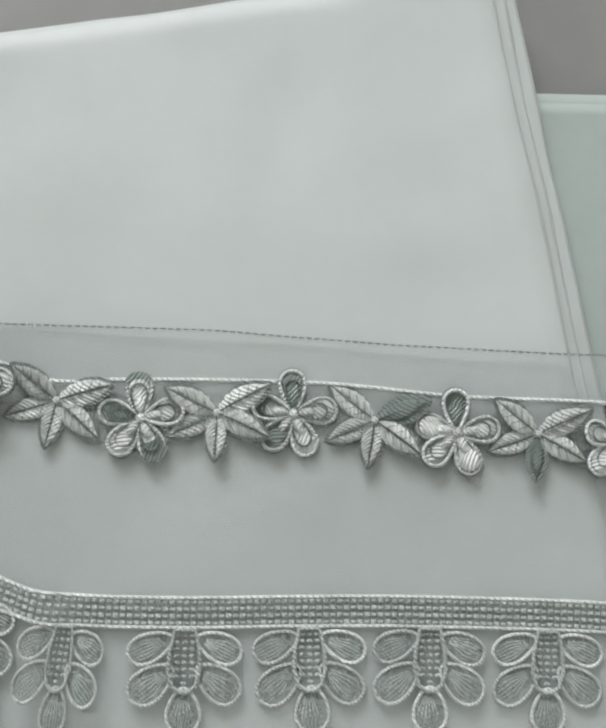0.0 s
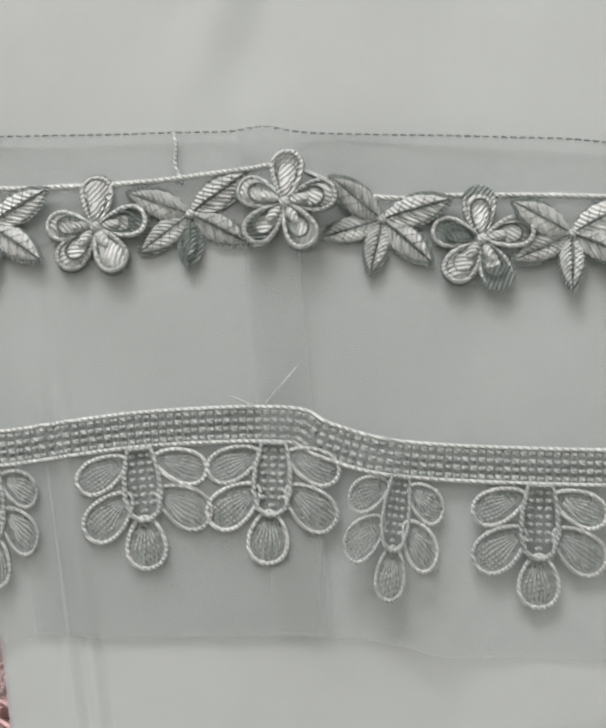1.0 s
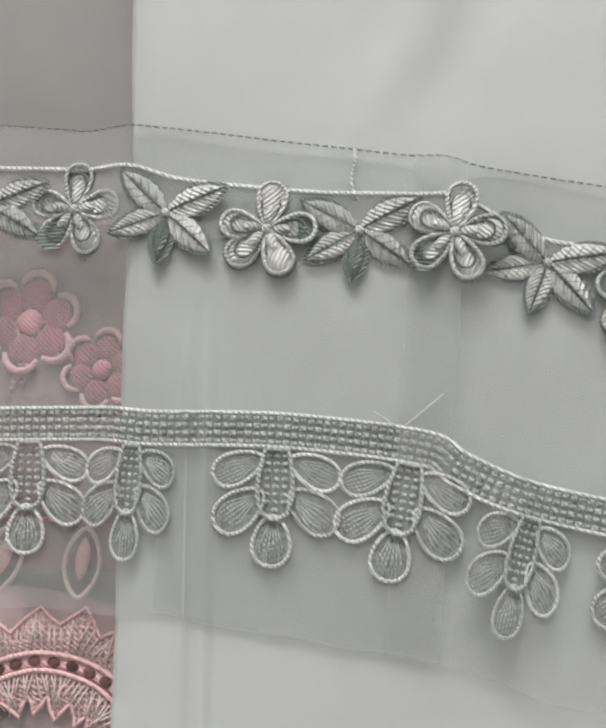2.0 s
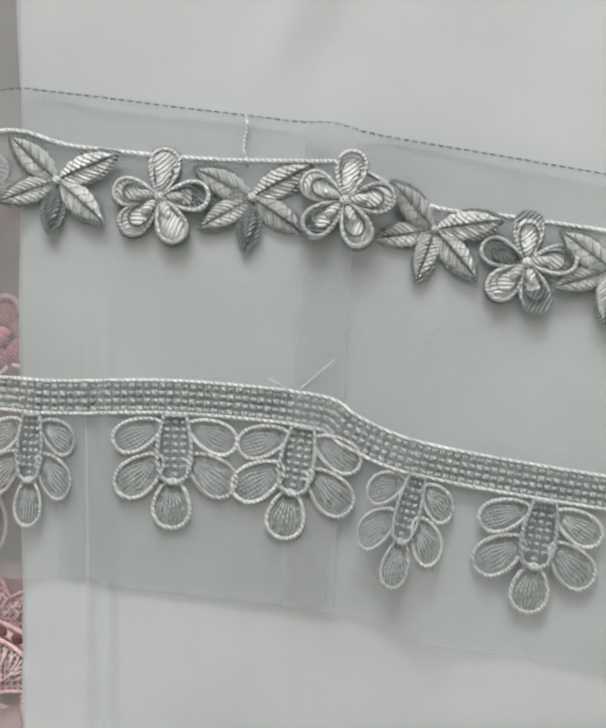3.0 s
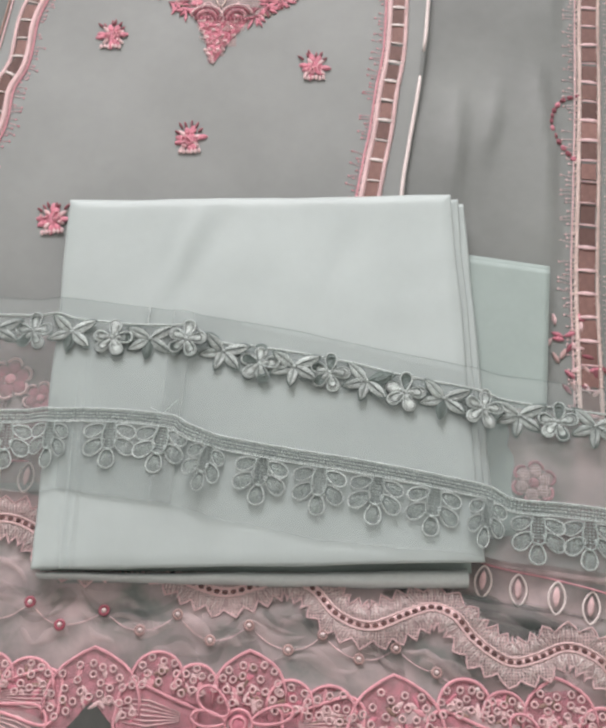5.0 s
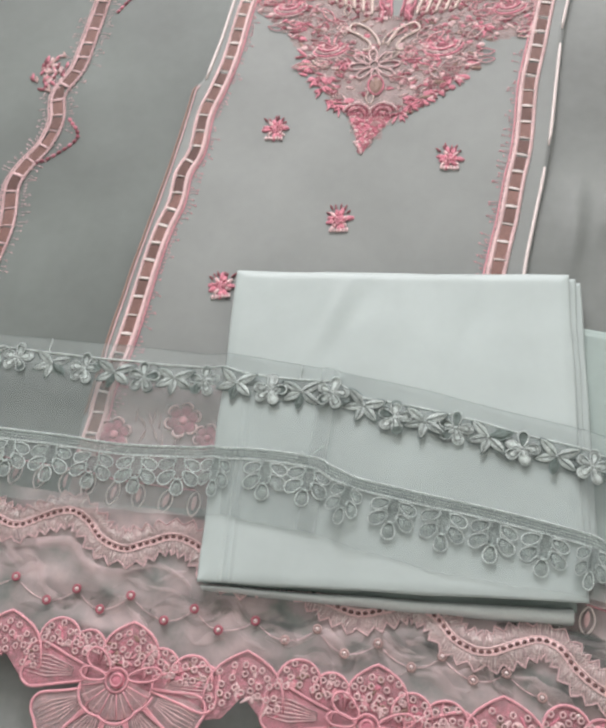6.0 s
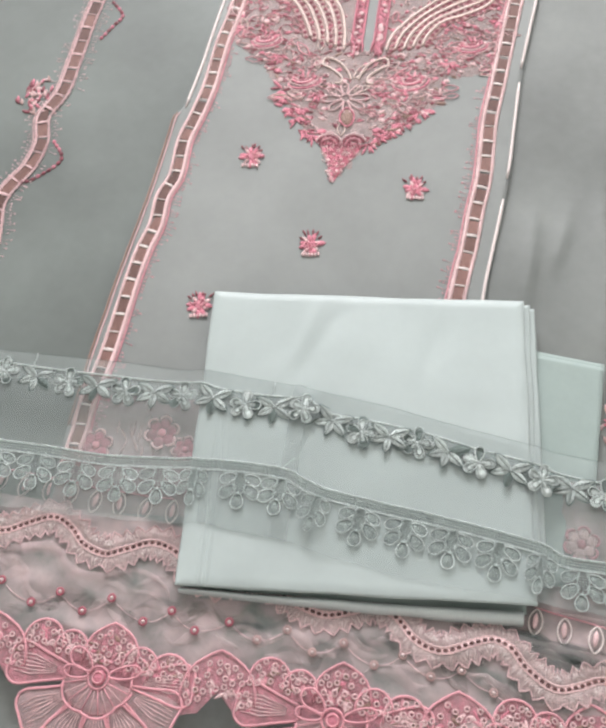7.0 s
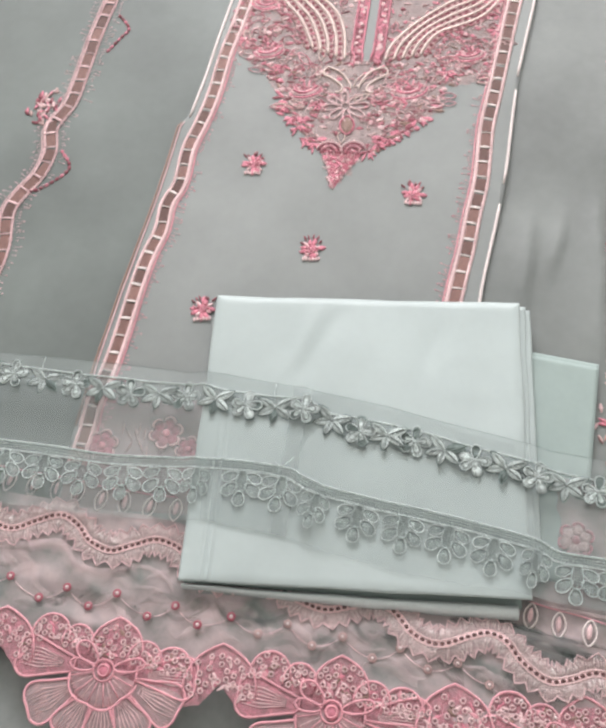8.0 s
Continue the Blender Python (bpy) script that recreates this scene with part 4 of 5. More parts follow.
for s in (-1, 1):
    bm = bmesh.new()
    pts = [(-0.028 + s * q[0], q[1]) for q in ((0.004, 0.262), (0.007, 0.272), (0.016, 0.285), (0.030, 0.292), (0.034, 0.283), (0.024, 0.276), (0.014, 0.266), (0.014, 0.258), (0.020, 0.257))]
    tube(bm, [on_shirt(p.x, p.y, 0.0014) for p in smooth_line(pts, 5)], 0.0013, 5, flat=0.7)
    part("scroll", bm, "peach", neck)
    # sweeping cream lines beside the slit, with dotted stitches between
    for k in range(5):
        o = 0.0092 * k
        if s > 0:
            base = [(0.020 + o, 0.303 + 0.2 * o), (0.026 + o, 0.327), (0.046 + o * 0.8, 0.354 - 0.3 * o), (0.078 + o * 0.5, 0.382 - 0.8 * o), (0.108 + o * 0.35, 0.400 - 0.9 * o), (0.130 + o * 0.2, 0.420 - 0.8 * o)]
        else:
            base = [(0.024 + o, 0.303 + 0.5 * o), (0.027 + o * 1.05, 0.335), (0.036 + o * 1.2, 0.365), (0.054 + o * 1.25, 0.390), (0.080 + o, 0.415), (0.090 + o, 0.45)]
        pts = [(slit_x(y) + s * x, y) for x, y in base]
        bm = bmesh.new()
        tube(bm, [on_shirt(p.x, p.y, 0.0014) for p in smooth_line(pts, 6)], 0.0017, 5, flat=0.4)
        part("sweep_line", bm, "peach", neck)
        bm = bmesh.new()
        tube(bm, [on_shirt(p.x + s * 0.0052, p.y, 0.0004) for p in smooth_line(pts, 6)], 0.0044, 6, flat=0.06)
        part("sweep_ribbon", bm, "dusk", neck)
        for p, a in by_length(smooth_line([(x + s * 0.0055, y) for x, y in pts], 6), 0.0078):
            ob = again(strokes[2], neck)
            ob.matrix_basis = Matrix.Translation(on_shirt(p.x, p.y, 0.0009)) @ Matrix.Rotation(a, 4, "Z") @ Matrix.Diagonal((0.38, 1.2, 1, 1))
    for off, m in ((0.0062, "pink"), (0.0175, "pink")):
        bm = bmesh.new()
        tube(bm, [on_shirt(slit_x(y) + s * off * (1 if y > 0.312 else 0.75), y, 0.0012) for y in np.arange(0.300 if off < 0.01 else 0.292, 0.60, 0.008)], 0.0013, 5, flat=0.7)
        part("slit_braid", bm, m, neck)
    bm = bmesh.new()
    tube(bm, [on_shirt(slit_x(y) + s * 0.0118, y, 0.0005) for y in np.arange(0.297, 0.60, 0.006)], 0.0056, 6, flat=0.06)
    part("slit_ground", bm, "pinkfill", neck)
    for k in range(104):
        y = 0.298 + k * 0.0029
        ob = again(strokes[rg.choice((0, 2, 4, 5))], neck)
        ob.matrix_basis = Matrix.Translation(on_shirt(slit_x(y) + s * (0.0118 + rg.uniform(-0.0032, 0.0032)), y, 0.0010)) @ Matrix.Rotation((0.7 if k % 2 else -0.7) + 1.57 + rg.uniform(-0.3, 0.3), 4, "Z") @ Matrix.Diagonal((0.62, 0.8, 1, 1))

# beaded wine arcs beside the outer borders
for parent, pts in ((side_l, [(-0.3037, 0.3756), (-0.2902, 0.3567), (-0.2979, 0.3412), (-0.3118, 0.3183)]), (side_l, [(-0.3341, 0.1809), (-0.3221, 0.1585), (-0.3438, 0.1362), (-0.362, 0.128)]), (side_r, [(0.243, 0.100), (0.228, 0.094), (0.2189, 0.0722), (0.2306, 0.0445), (0.238, 0.040)]), (side_r, [(0.235, 0.30), (0.238, 0.27), (0.247, 0.245), (0.252, 0.232)])):
    for p, a in by_length(smooth_line(pts, 6), 0.0062):
        bm = bmesh.new()
        dome(bm, ellipse(0, 0, 0.0028, 0.0020, 0, 8), 0.0014)
        ob = part("bead_stitch", bm, rg.choice(("dark", "dark", "pink")), parent)
        place(ob, *on_side(p.x, p.y, 0.0004), a)
for parent, cx, cy, n in ((side_l, -0.3660, 0.2440, 58), (side_r, 0.212, -0.105, 16), (side_r, 0.216, -0.13, 12)):
    for k in range(n):
        bm = bmesh.new()
        dome(bm, ellipse(0, 0, 0.0048, 0.0018, 0, 8, 0.4), 0.0012)
        ob = part("satin_petal", bm, rg.choice(("dark", "dusk", "pink", "dusk", "pale")), parent)
        place(ob, *on_side(cx + rg.gauss(0, 0.008), cy + rg.gauss(0, 0.010), 0.0006), rg.uniform(0, 3.1))

# ---------------- second cloth, rose organza stole and its laces ----------------
lining = thing("folded_lining", "mint cotton cloth lying flat beneath the folded cloth", "folded cloth")
LA, LB, LC, LD = Vector((0.02, -0.02)), Vector((0.2035, -0.0516)), Vector((0.1785, -0.245)), Vector((0.02, -0.235))


def lining_z(x, y):
    return 0.0042 + 0.0008 * wob(x, y, 12, 8)


for lift, inset in ((0.0, 0.0), (0.0014, 0.004)):
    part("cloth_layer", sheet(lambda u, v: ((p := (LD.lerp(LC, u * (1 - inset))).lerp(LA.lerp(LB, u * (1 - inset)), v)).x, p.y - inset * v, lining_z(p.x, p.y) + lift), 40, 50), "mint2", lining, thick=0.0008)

stole = thing("organza_stole", "crumpled rose-grey organza stole with wavy lace and eyelet flower border", "stole")
SLOPE = -0.0989


def stole_low(x):
    return -0.3328 + SLOPE * (x + 0.1975)


def stole_z(x, y):
    near = min(max((-0.012 - in_cloth(x, y)) / 0.02, 0.0), 1.0)
    ridge = abs(wob(x + 0.01 * wob(x, y, 30), y * 2.2, 17, 6))
    puff = 0.0032 * (1 - ridge * 2) + 0.0008 * wob(x, y, 55, 2)
    over = min(max((x - 0.0) / 0.03, 0.0), 1.0) * 0.0028
    return 0.0030 + over * near + (0.0014 + min(max(puff, -0.001), 0.0032)) * near


def on_stole(x, y, up=0.0008):
    return x, y, stole_z(x, y) + up


def stole_fn(u, v):
    x = -0.62 + 1.1 * u
    far = min(max((x + 0.10) / 0.12, 0.0), 1.0)
    a, b = stole_low(x) + 0.002, (-0.207 - 0.123 * (x + 0.2)) * (1 - far) + (-0.118 + SLOPE * 1.2 * (x + 0.2)) * far + 0.004 * wob(x, 0, 20)
    y = a + (b - a) * v
    return x, y, stole_z(x, y)


part("organza", sheet(stole_fn, 260, 60), "pinknet", stole, "crumpled sheer rose-grey organza")

rg = random.Random(31)
# pale wisps where the sheer cloth doubles on itself; dark ones paint fold shade
def wisp(pts, width, material, lift):
    run = by_length(smooth_line(pts, 8), 0.0025)
    n = len(run)
    bm = bmesh.new()
    prev = None
    for k, (p, a) in enumerate(run):
        w = width * (math.sin(math.pi * (k + 0.5) / n) ** 0.7) * (0.75 + 0.6 * wob(p.x, p.y, 70, 3))
        row = [bm.verts.new(on_stole(p.x - math.sin(a) * w * e, p.y + math.cos(a) * w * e, lift + h)) for e, h in ((-1.0, 0.0), (-0.3, 0.0011), (0.25, 0.0014), (1.0, 0.0))]
        if prev:
            for q in range(3):
                bm.faces.new((prev[q], row[q], row[q + 1], prev[q + 1]))
        prev = row
    part("gathered_fold", bm, material, stole)


for pts, r in (([(-0.42, -0.225), (-0.33, -0.236), (-0.29, -0.240), (-0.25, -0.238), (-0.235, -0.252), (-0.21, -0.259), (-0.18, -0.252), (-0.155, -0.262), (-0.148, -0.275)], 0.0022), ([(0.13, -0.2585), (0.18, -0.268), (0.24, -0.277), (0.32, -0.29)], 0.0012)):
    for q, shift in ((2.6, 0.0), (1.5, 0.0008), (0.8, -0.0006)):
        wisp([(x + 0.002 * wob(x, y, 60, q), y + shift + 0.003 * wob(x, y, 45, q)) for x, y in pts], r * q, "wisp", 0.0004 + 0.0002 * q)
for k in range(110):
    x = -0.46 + 0.66 * (k + rg.random()) / 110
    top = -0.262 - 0.012 * (x > -0.15) + min(0.0, SLOPE * 1.1 * (x + 0.15)) + (0.022 if x < -0.15 else 0.0)
    y = top + rg.uniform(0.0, 1.0) * (stole_low(x) + 0.035 - top)
    t, l = rg.uniform(-0.75, 0.35), rg.uniform(0.012, 0.042)
    bend = rg.uniform(-0.5, 0.5)
    pts = [(x + l * (f - 0.5) * math.cos(t + bend * f), y + l * (f - 0.5) * math.sin(t + bend * f) + 0.003 * math.sin(5 * f + k)) for f in (0.0, 0.33, 0.66, 1.0)]
    wisp(pts, rg.uniform(0.0016, 0.0075), "wispshade" if k % 3 == 2 else "wisp", 0.0003 + 0.00012 * (k % 5))

# dark strips that paint the shadow beside the folded cloth's lower corner
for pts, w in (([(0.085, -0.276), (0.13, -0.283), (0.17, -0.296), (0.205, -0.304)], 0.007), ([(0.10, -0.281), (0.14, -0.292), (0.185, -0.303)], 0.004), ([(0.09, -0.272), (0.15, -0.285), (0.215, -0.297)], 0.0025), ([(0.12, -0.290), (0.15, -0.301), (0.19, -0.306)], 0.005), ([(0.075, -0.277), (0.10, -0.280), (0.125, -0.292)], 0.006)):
    wisp(pts, w, "wispshade", 0.0006)
    wisp([(x, y - 0.001) for x, y in pts], w * 0.7, "wispshade", 0.0009)

# wavy lace with brown dashes
WAVE = [(-0.53, -0.190), (-0.505, -0.200), (-0.47, -0.193), (-0.445, -0.186), (-0.42, -0.200), (-0.395, -0.211), (-0.365, -0.205), (-0.345, -0.200), (-0.325, -0.213), (-0.2973, -0.2265), (-0.2747, -0.2192), (-0.2532, -0.2127), (-0.2373, -0.22), (-0.2242, -0.2333), (-0.2047, -0.2405), (-0.1874, -0.2352), (-0.1675, -0.2289), (-0.1488, -0.2342), (-0.135, -0.247), (-0.115, -0.258), (-0.09, -0.252), (-0.07, -0.253), (-0.055, -0.265), (-0.0412, -0.2719), (-0.0225, -0.2769), (-0.0026, -0.2724), (0.015, -0.268), (0.0316, -0.275), (0.0459, -0.2909), (0.0659, -0.2984), (0.0892, -0.2909), (0.1046, -0.2871), (0.118, -0.2929), (0.129, -0.307), (0.1477, -0.3195), (0.1647, -0.3174), (0.1835, -0.3114), (0.20, -0.318), (0.215, -0.333), (0.24, -0.345), (0.27, -0.335), (0.30, -0.35)]
wave = smooth_line(WAVE, 6)
lace = new("wavy_lace")
lace.parent = stole
tagged(lace, "blush zigzag-edged lace with brown dashes")


def off_line(p, a, d, up):
    return on_stole(p.x - math.sin(a) * d, p.y + math.cos(a) * d, up)


fine = by_length(wave, 0.0023)
for d in (-0.0024, 0.0024):
    bm = bmesh.new()
    tube(bm, [off_line(p, a, d, 0.0026) for p, a in fine], 0.0007, 5, flat=0.8)
    part("lace_cord", bm, "blush", lace)
bm = bmesh.new()
tube(bm, [off_line(p, a, 0, 0.0018) for p, a in fine], 0.0021, 5, flat=0.25)
part("lace_ribbon", bm, "blush", lace)
bm = bmesh.new()
dome(bm, ellipse(0, 0, 0.0020, 0.0015, 0, 8), 0.0005)
dash = part("dash", bm, "umber", lace)
for k, (p, a) in enumerate(by_length(wave, 0.0052)):
    if k > 290:
        break
    place(take_mesh(dash, lace), *off_line(p, a, 0, 0.0024), a)
# ground of the lace with toothed edges: strips between the line and the teeth
for s in (-1, 1):
    bm = bmesh.new()
    prev = None
    for k, (p, a) in enumerate(fine):
        tooth = 0.0086 + 0.0056 * abs(((k % 4) / 2.0) - 1) + 0.0016 * abs(math.sin(k / 9.0)) + 0.0020 * wob(p.x, p.y, 90, s)
        i = bm.verts.new(off_line(p, a, s * 0.0020, 0.0020))
        m = bm.verts.new(off_line(p, a, s * tooth * 0.6, 0.0026))
        o = bm.verts.new(off_line(p, a, s * tooth, 0.0016))
        if prev:
            bm.faces.new((prev[0], i, m, prev[1]))
            bm.faces.new((prev[1], m, o, prev[2]))
        prev = (i, m, o)
    part("lace_ground", bm, "palefill", lace)
    bm = bmesh.new()
    tube(bm, [off_line(p, a, s * (0.0086 + 0.0056 * abs(((k % 4) / 2.0) - 1) + 0.0016 * abs(math.sin(k / 9.0)) + 0.0020 * wob(p.x, p.y, 90, s)), 0.0022) for k, (p, a) in enumerate(fine)], 0.0006, 4)
    part("toothed_edge", bm, "pale", lace)
    bm = bmesh.new()
    for k, (p, a) in enumerate(by_length(wave, 0.0015)):
        tooth = 0.0082 + 0.0055 * abs(((k % 6.13) / 3.07) - 1) + 0.0010 * rg.random()
        d = a + rg.uniform(-0.12, 0.12) + (0.2 if k % 12 < 6 else -0.2)
        q = Vector(off_line(p, a, s * 0.0035, 0.0028))
        e = Vector(off_line(p, d, s * tooth, 0.0022))
        tube(bm, [q, (q + e) / 2 + Vector((0, 0, 0.0004)), e], 0.00028, 3)
    tagged(part("lace_fringe", bm, "white", lace), kind="stuff")

# teardrop pendants on a rose line
def beneath(x, y):
    """Whose cloth carries the stitching at x, y, and how to lie on it."""
    if x > 0:
        return stole, on_stole
    return (shirt, on_shirt) if x > left_edge(y) else (side_l, on_side)


TEARS = [(-0.350, -0.176), (-0.330, -0.179), (-0.309, -0.182), (-0.287, -0.185), (-0.265, -0.188), (-0.2435, -0.1915), (-0.2218, -0.1966), (-0.2008, -0.1984), (-0.1786, -0.201), (-0.1556, -0.2022), (0.1371, -0.2719), (0.1582, -0.2777), (0.1797, -0.2833), (0.2010, -0.289), (0.2225, -0.295), (0.244, -0.30)]
bm = bmesh.new()
tube(bm, [(*p, 0.0012) for p in ellipse(0, 0, 0.0098, 0.0052, -1.75, 18, 0.35)], 0.0007, 4, True)
rim_t = part("pendant_rim", bm, "white", stole)
bm = bmesh.new()
dome(bm, ellipse(0, 0.001, 0.0062, 0.0022, -1.75, 12, 0.4), 0.0012, 0.0006)
core_t = part("pendant", bm, "pale", stole)
for x, y in TEARS:
    owner, lay = beneath(x, y)
    c = take_mesh(core_t, owner)
    c.parent = owner
    place(c, *lay(x, y, 0.0022), rg.uniform(-0.12, 0.12))
    r = take_mesh(rim_t, c)
    r.parent = c
for seg, owner in ((TEARS[:10], shirt), (TEARS[10:], stole)):
    bm = bmesh.new()
    tube(bm, [beneath(p.x, p.y)[1](p.x, p.y + 0.0115, 0.0016) for p in smooth_line(seg, 4)], 0.0006, 4)
    part("pendant_line", bm, "rosepale", owner)

# beads and the stitched chains between them
BEADS = [(-0.395, -0.251), (-0.372, -0.262), (-0.345, -0.255), (-0.315, -0.274), (-0.2859, -0.2664), (-0.259, -0.282), (-0.237, -0.2723), (-0.2165, -0.2861), (-0.1936, -0.2749), (-0.1663, -0.2911), (-0.1446, -0.2813), (-0.1242, -0.2954), (-0.098, -0.287), (-0.075, -0.2991), (-0.052, -0.290), (-0.0316, -0.3055), (-0.008, -0.297), (0.0158, -0.3115), (0.037, -0.303), (0.0583, -0.3172), (0.081, -0.311), (0.1045, -0.3252), (0.128, -0.335), (0.152, -0.345)]
bm = bmesh.new()
dome(bm, ellipse(0, 0, 0.0024, 0.0024, 0, 10), 0.0026)
bead = part("bead", bm, "pearl", stole)
bm = bmesh.new()
tube(bm, [(*p, 0.0006) for p in ellipse(0, 0, 0.0040, 0.0040, 0, 12)], 0.0015, 5, True, flat=0.6)
ring = part("bead_ring", bm, "bead", stole)
bm = bmesh.new()
tube(bm, [(*p, 0.0006) for p in ellipse(0, 0, 0.0040, 0.0040, 0, 12)], 0.0013, 5, True, flat=0.6)
dull_ring = part("bead_ring", bm, "dusk", stole)
for i, (x, y) in enumerate(BEADS):
    b = place(take_mesh(bead, stole), *on_stole(x, y, 0.0012), 0.0, 0.66, 0.66)
    take_mesh(ring if x < -0.09 else dull_ring, b).parent = b
    if i:
        x0, y0 = BEADS[i - 1]
        bm = bmesh.new()
        tube(bm, [on_stole(x0 + (x - x0) * t, y0 + (y - y0) * t - 0.003 * math.sin(t * 3.1), 0.001) for t in (0.15, 0.3, 0.45, 0.6, 0.75, 0.87)], 0.00032, 4)
        part("chain_stitch", bm, "pale", stole)

# pink blossoms seen through the strip
BLOSSOMS = [(-0.2306, -0.1468, 0.0135), (-0.1744, -0.1325, 0.0140), (-0.1523, -0.1468, 0.011), (0.1739, -0.2109, 0.013), (-0.375, -0.125, 0.013)]
for x, y, r in BLOSSOMS:
    bm = bmesh.new()
    dome(bm, ellipse(0, 0, r * 0.28, r * 0.28, 0, 10), 0.0018)
    owner, lay = beneath(x, y)
    f = part("blossom", bm, "rosepale" if x < 0 else "pinkfill", owner)
    place(f, *lay(x, y, 0.001))
    for k in range(6):
        a = k * math.pi / 3 + 0.3
        bm = bmesh.new()
        dome(bm, ellipse(r * 0.60 * math.cos(a), r * 0.60 * math.sin(a), r * 0.33, r * 0.34, a, 10), 0.0008)
        part("blossom_petal", bm, "pinkfill" if x < 0 else "palefill", f)
        bm = bmesh.new()
        tube(bm, [(r * 0.72 * math.cos(a) + r * 0.36 * math.cos(t), r * 0.72 * math.sin(a) + r * 0.36 * math.sin(t), 0.0008) for t in np.arange(a - 1.5, a + 1.6, 0.5)], r * 0.085, 4)
        part("petal_scallop", bm, "pale" if x < 0 else "pinkfill", f)
for k in range(14):
    x, y = -0.205 + rg.uniform(-0.012, 0.04), -0.142 + rg.uniform(-0.012, 0.014)
    bm = bmesh.new()
    dome(bm, ellipse(0, 0, 0.0075, 0.0013, 0, 8, 0.5), 0.0008)
    place(part("stem_stitch", bm, "palefill", shirt), *on_shirt(x, y, 0.0006), rg.uniform(1.2, 2.2))

# eyelet border: scalloped lobes, eyelets and large half blossoms
LOBES = [(-0.049, 0.036, 0.016), (-0.026, 0.031, 0.013), (0.006, 0.039, 0.022), (0.030, 0.027, 0.014), (0.053, 0.026, 0.016), (0.092, 0.032, 0.029)]
CENTRES = [(-0.3740, -0.3180), (-0.1925, -0.3355), (-0.0130, -0.3530), (0.1687, -0.3700)]
bm = bmesh.new()
tube(bm, [(*p, 0.0004) for p in ellipse(0, 0, 0.0019, 0.0018, 0, 10)], 0.0006, 4, True)
eyelet = part("eyelet", bm, "pale", stole)
bm = bmesh.new()
dome(bm, ellipse(0, 0, 0.0058, 0.0058, 0, 16), 0.0030)
sprigs = []
for shade in ("pale", "pale", "rosepale", "pink", "olive"):
    b = bmesh.new()
    dome(b, ellipse(0, 0, 0.0046, 0.0015, 0, 8, 0.5), 0.0005)
    sprigs.append(part("sprig_stitch", b, shade, stole))
heart = part("large_blossom", bm, "pink", stole)
def fan_outline(a, r0, r1, half):
    """A broad petal: a blunt wedge with a rounded, slightly notched end."""
    pol = [(r0, -half * 0.8), (r0 + (r1 - r0) * 0.4, -half * 0.92), (r1 * 0.84, -half), (r1 * 0.94, -half * 0.86), (r1 * 0.99, -half * 0.5), (r1 * 0.985, 0.0), (r1, half * 0.5), (r1 * 0.94, half * 0.86), (r1 * 0.84, half), (r0 + (r1 - r0) * 0.4, half * 0.92), (r0, half * 0.8)]
    pts = [Vector((q * math.cos(a + e), q * math.sin(a + e), 0)) for q, e in pol]
    return [(p.x, p.y) for p in smooth_line(pts, 3)]


PET = [(3.10, 0.074, 0.0135), (3.72, 0.066, 0.0150), (4.28, 0.056, 0.0145), (4.85, 0.052, 0.0145), (5.42, 0.058, 0.0145), (5.98, 0.068, 0.0140), (0.06, 0.074, 0.0115)]
outer = []
for a, l, w in PET:
    x1, y1 = l * math.cos(a), l * math.sin(a)
    x0, y0 = x1 * 0.34, y1 * 0.34
    o = fan_outline(a, 0.026, l, 0.25 if l > 0.07 else 0.29)
    bm = bmesh.new()
    dome(bm, o, 0.0009)
    fill = part("large_petal", bm, "pinkfill" if l > 0.07 else "greyfill", stole)
    bm = bmesh.new()
    tube(bm, [(*p, 0.0010) for p in o], 0.0011, 5, True, flat=0.8)
    edge_p = part("petal_rim", bm, "rosepale", stole)
    vein = []
    for v in veins_of(x0, y0, x1, y1, w):
        bm = bmesh.new()
        tube(bm, [(q.x, q.y, 0.0012) for q in v], 0.00045, 4)
        vein.append(part("petal_vein", bm, "pale", stole))
    outer.append((fill, edge_p, *vein))
inner = []
bm = bmesh.new()
dome(bm, [(0.0265 * math.cos(t), 0.0265 * math.sin(t)) for t in np.arange(3.3, 6.15, 0.2)] + [(0.004, 0.002), (-0.004, 0.002)], 0.0010)
inner.append(part("inner_ground", bm, "greyfill", stole))
bm = bmesh.new()
dome(bm, ellipse(0, 0, 0.030, 0.028, 0, 20), 0.0006, -0.0046)
inner.append(part("blossom_ground", bm, "pinkfill", stole))
for a, reach, half in ((2.52, 0.030, 0.0075), (0.30, 0.033, 0.0055), (3.05, 0.028, 0.0050)):
    o = drop_outline(0.008 * math.cos(a), 0.008 * math.sin(a), reach * math.cos(a), reach * math.sin(a), half, 18)
    bm = bmesh.new()
    tube(bm, [(*p, 0.0022) for p in o], 0.0009, 4, True, flat=0.8)
    inner.append(part("inner_petal", bm, "rosepale", stole))
bm = bmesh.new()
tube(bm, [((0.0265 + 0.0028 * abs(math.sin((t - 3.35) * 2.9))) * math.cos(t), (0.0265 + 0.0028 * abs(math.sin((t - 3.35) * 2.9))) * math.sin(t), 0.0022) for t in np.arange(3.35, 6.06, 0.09)], 0.0010, 4, flat=0.8)
inner.append(part("inner_scallop", bm, "rosepale", stole))
for k in range(11):
    a = 3.42 + 0.255 * k
    bm = bmesh.new()
    tube(bm, [(0.0095 * math.cos(a), 0.0095 * math.sin(a), 0.0020), (0.0265 * math.cos(a), 0.0265 * math.sin(a), 0.0018)], 0.0008 if k % 2 == 0 else 0.00045, 4, flat=0.8)
    inner.append(part("inner_rib", bm, "rosepale" if k % 2 == 0 else "pale", stole))
bm = bmesh.new()
tube(bm, [(*p, 0.0016) for p in ellipse(0, 0, 0.0082, 0.0082, 0, 18)], 0.0009, 4, True)
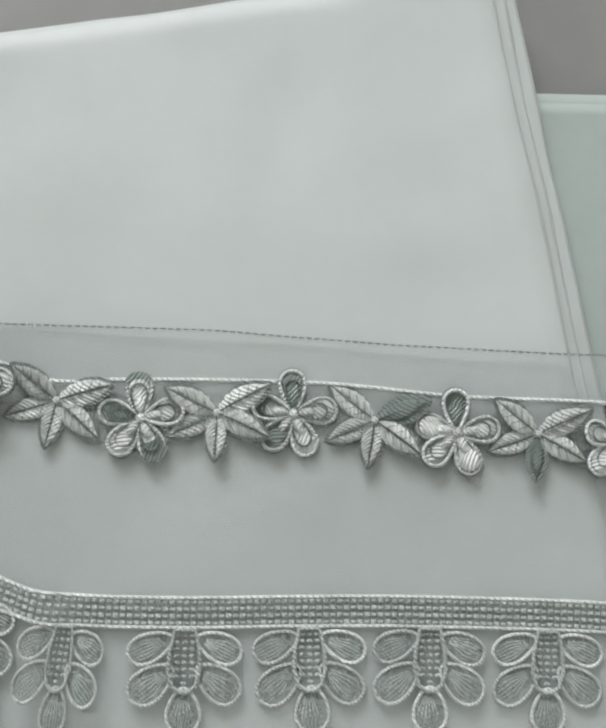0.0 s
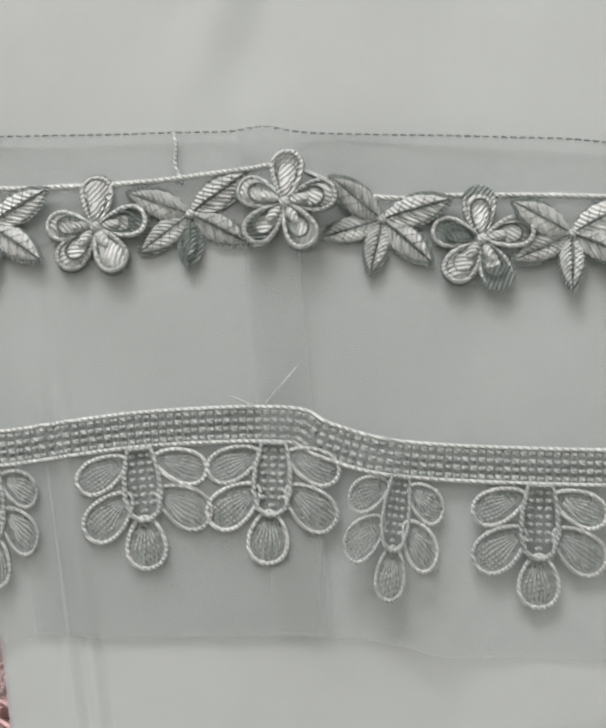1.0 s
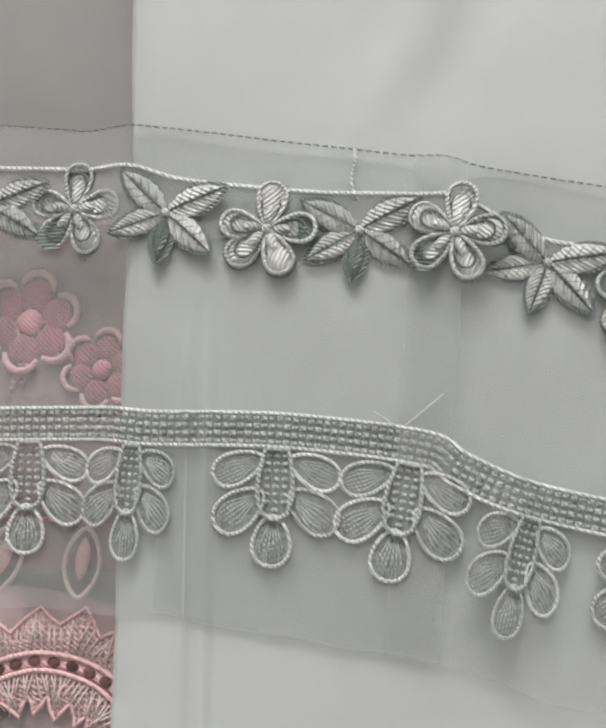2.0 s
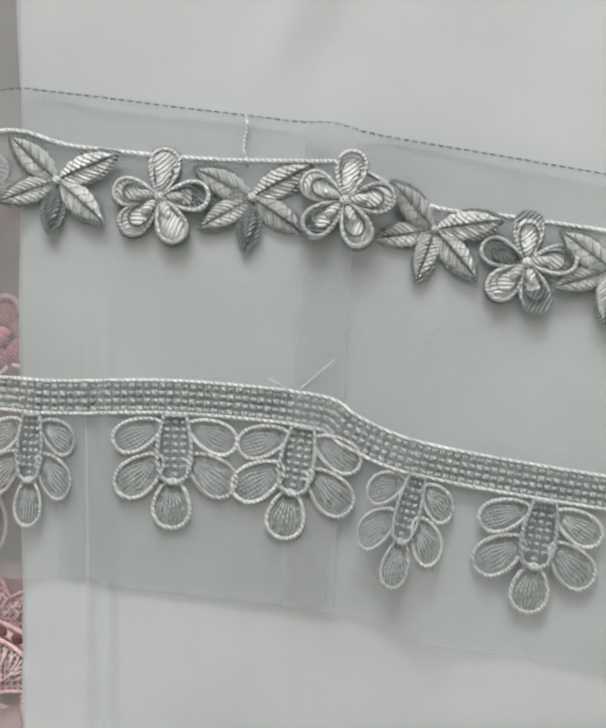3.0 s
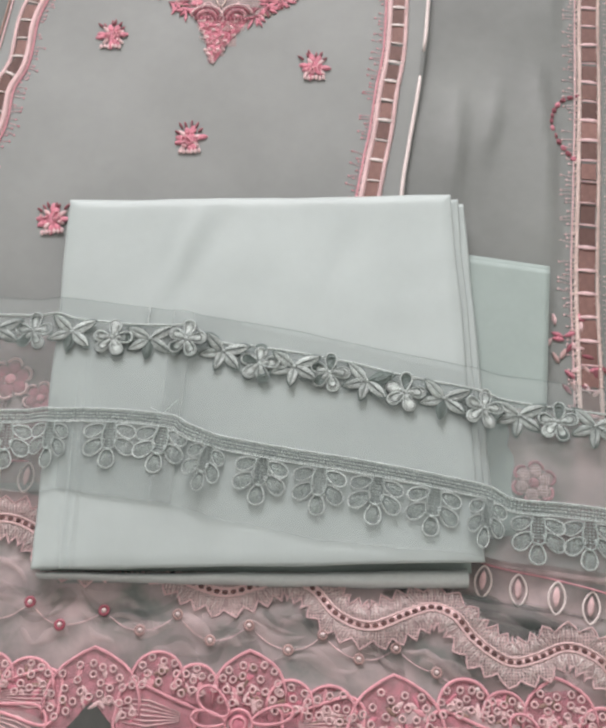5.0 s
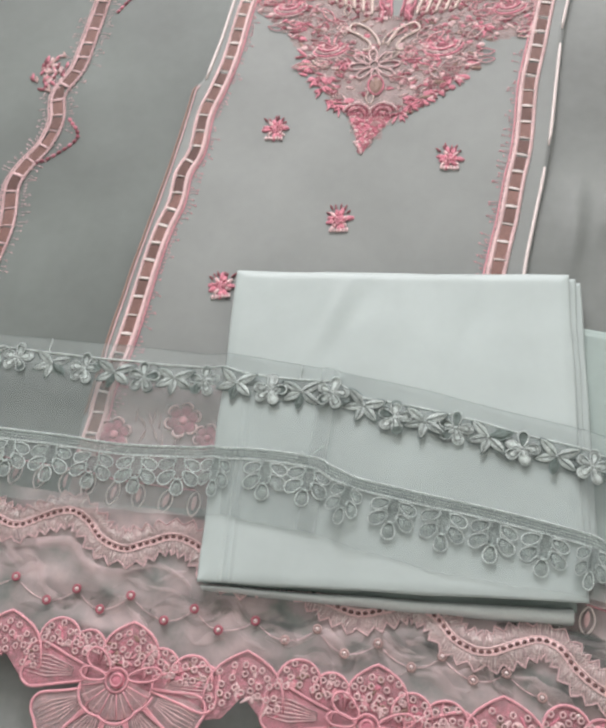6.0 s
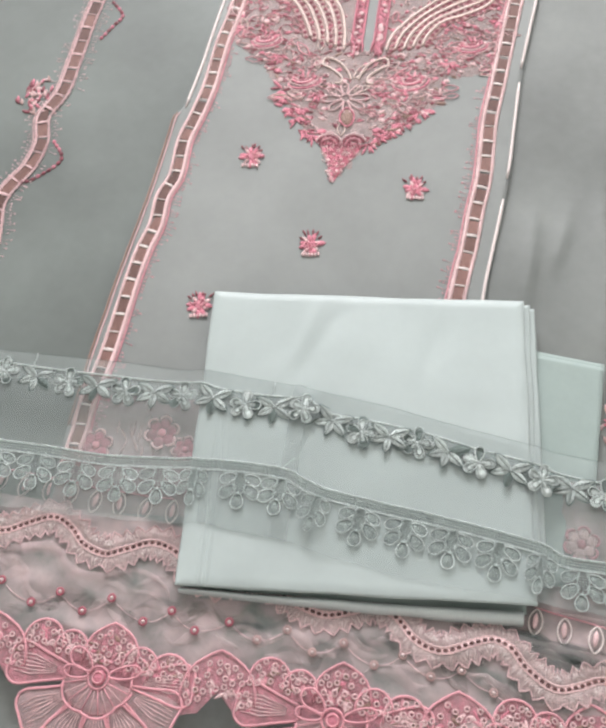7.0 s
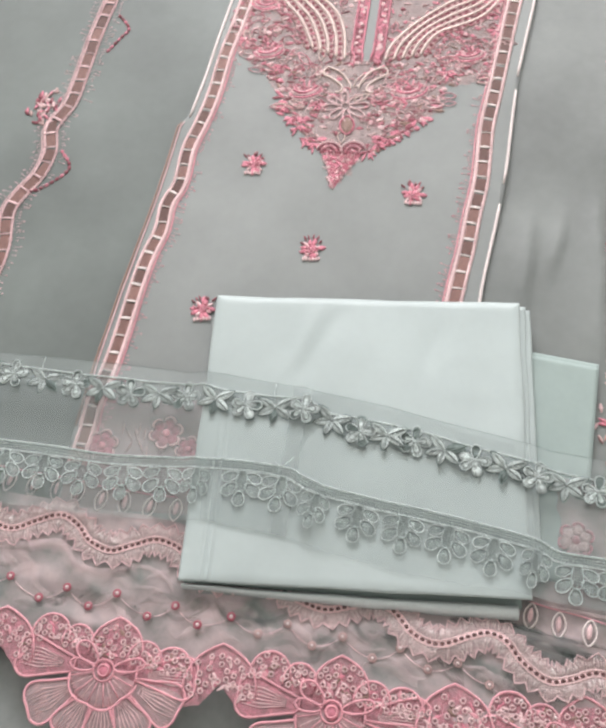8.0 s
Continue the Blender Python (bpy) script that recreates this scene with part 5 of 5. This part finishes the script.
tube(bm, [(*p, 0.0030) for p in ellipse(0, 0, 0.0042, 0.0042, 0, 12)], 0.0008, 4, True)
halo = part("heart_ring", bm, "rosepale", stole)
for cx, cy in CENTRES:
    h = take_mesh(heart, stole)
    place(h, cx, cy, 0.0125, -0.08)
    for group in outer:
        for src in group:
            p = take_mesh(src, h)
            p.parent = h
            p.location.z = -0.003
    for src in inner + [halo]:
        take_mesh(src, h).parent = h
    for dx, top, w in LOBES:
        x, y = cx + dx, cy + SLOPE * dx + top
        pts = []
        for k in range(15):
            t = math.pi * k / 14
            peak = 1.0 if w < 0.02 else 1.0 + 0.10 * math.exp(-((t - 1.57) / 0.25) ** 2)
            pts.append((x + w * math.cos(t), y - w * 1.25 + w * 1.25 * math.sin(t) ** 0.8 * peak))
        base = y - w * 1.25
        low = [(x - w * 0.9, base - 0.006), (x + w * 0.9, base - 0.006)] if w < 0.028 else [(x - w * 0.9, base - 0.008), (x - w * 0.5, base - 0.006), (x - w * 0.1, base + 0.007), (x, base + 0.009), (x + w * 0.1, base + 0.007), (x + w * 0.5, base - 0.006), (x + w * 0.9, base - 0.010)]
        bm = bmesh.new()
        dome(bm, pts + low, 0.0006)
        f = part("scallop", bm, "pinkfill", stole)
        f.location.z = 0.0096
        bm = bmesh.new()
        tube(bm, [(*p, 0.0012) for p in pts], 0.0011, 5, flat=0.8)
        part("scallop_rim", bm, "rosepale", f)
        n = 13 if w < 0.02 else 34
        made, tries = [], 0
        while len(made) < n and tries < 500:
            tries += 1
            e, g = rg.uniform(-0.86, 0.86), rg.uniform(0.0, 0.9)
            ex, ey = x + w * e, y - w * 1.25 + w * 1.25 * g
            if w >= 0.028 and abs(e) < 0.5 and g < 0.25:
                continue
            if g < 0.88 * (1 - e * e) ** 0.45 and all((ex - q[0]) ** 2 + (ey - q[1]) ** 2 > 0.0054 ** 2 for q in made):
                made.append((ex, ey))
                place(take_mesh(eyelet, f), ex, ey, 0.0012, rg.uniform(0, 3)).parent = f
        for k in range(10 if w < 0.02 else 24):
            t, r = rg.uniform(0.0, 3.14), rg.uniform(0.1, 0.9)
            ex, ey = x + w * r * math.cos(t), y - w * 1.3 + w * 1.15 * r * math.sin(t)
            if w >= 0.028 and abs(ex - x) < 0.5 * w and ey < y - w:
                continue
            place(take_mesh(rg.choice(sprigs), f), ex, ey, 0.0007, rg.uniform(0, 6.2), rg.uniform(0.7, 1.2), rg.uniform(0.7, 1.3)).parent = f
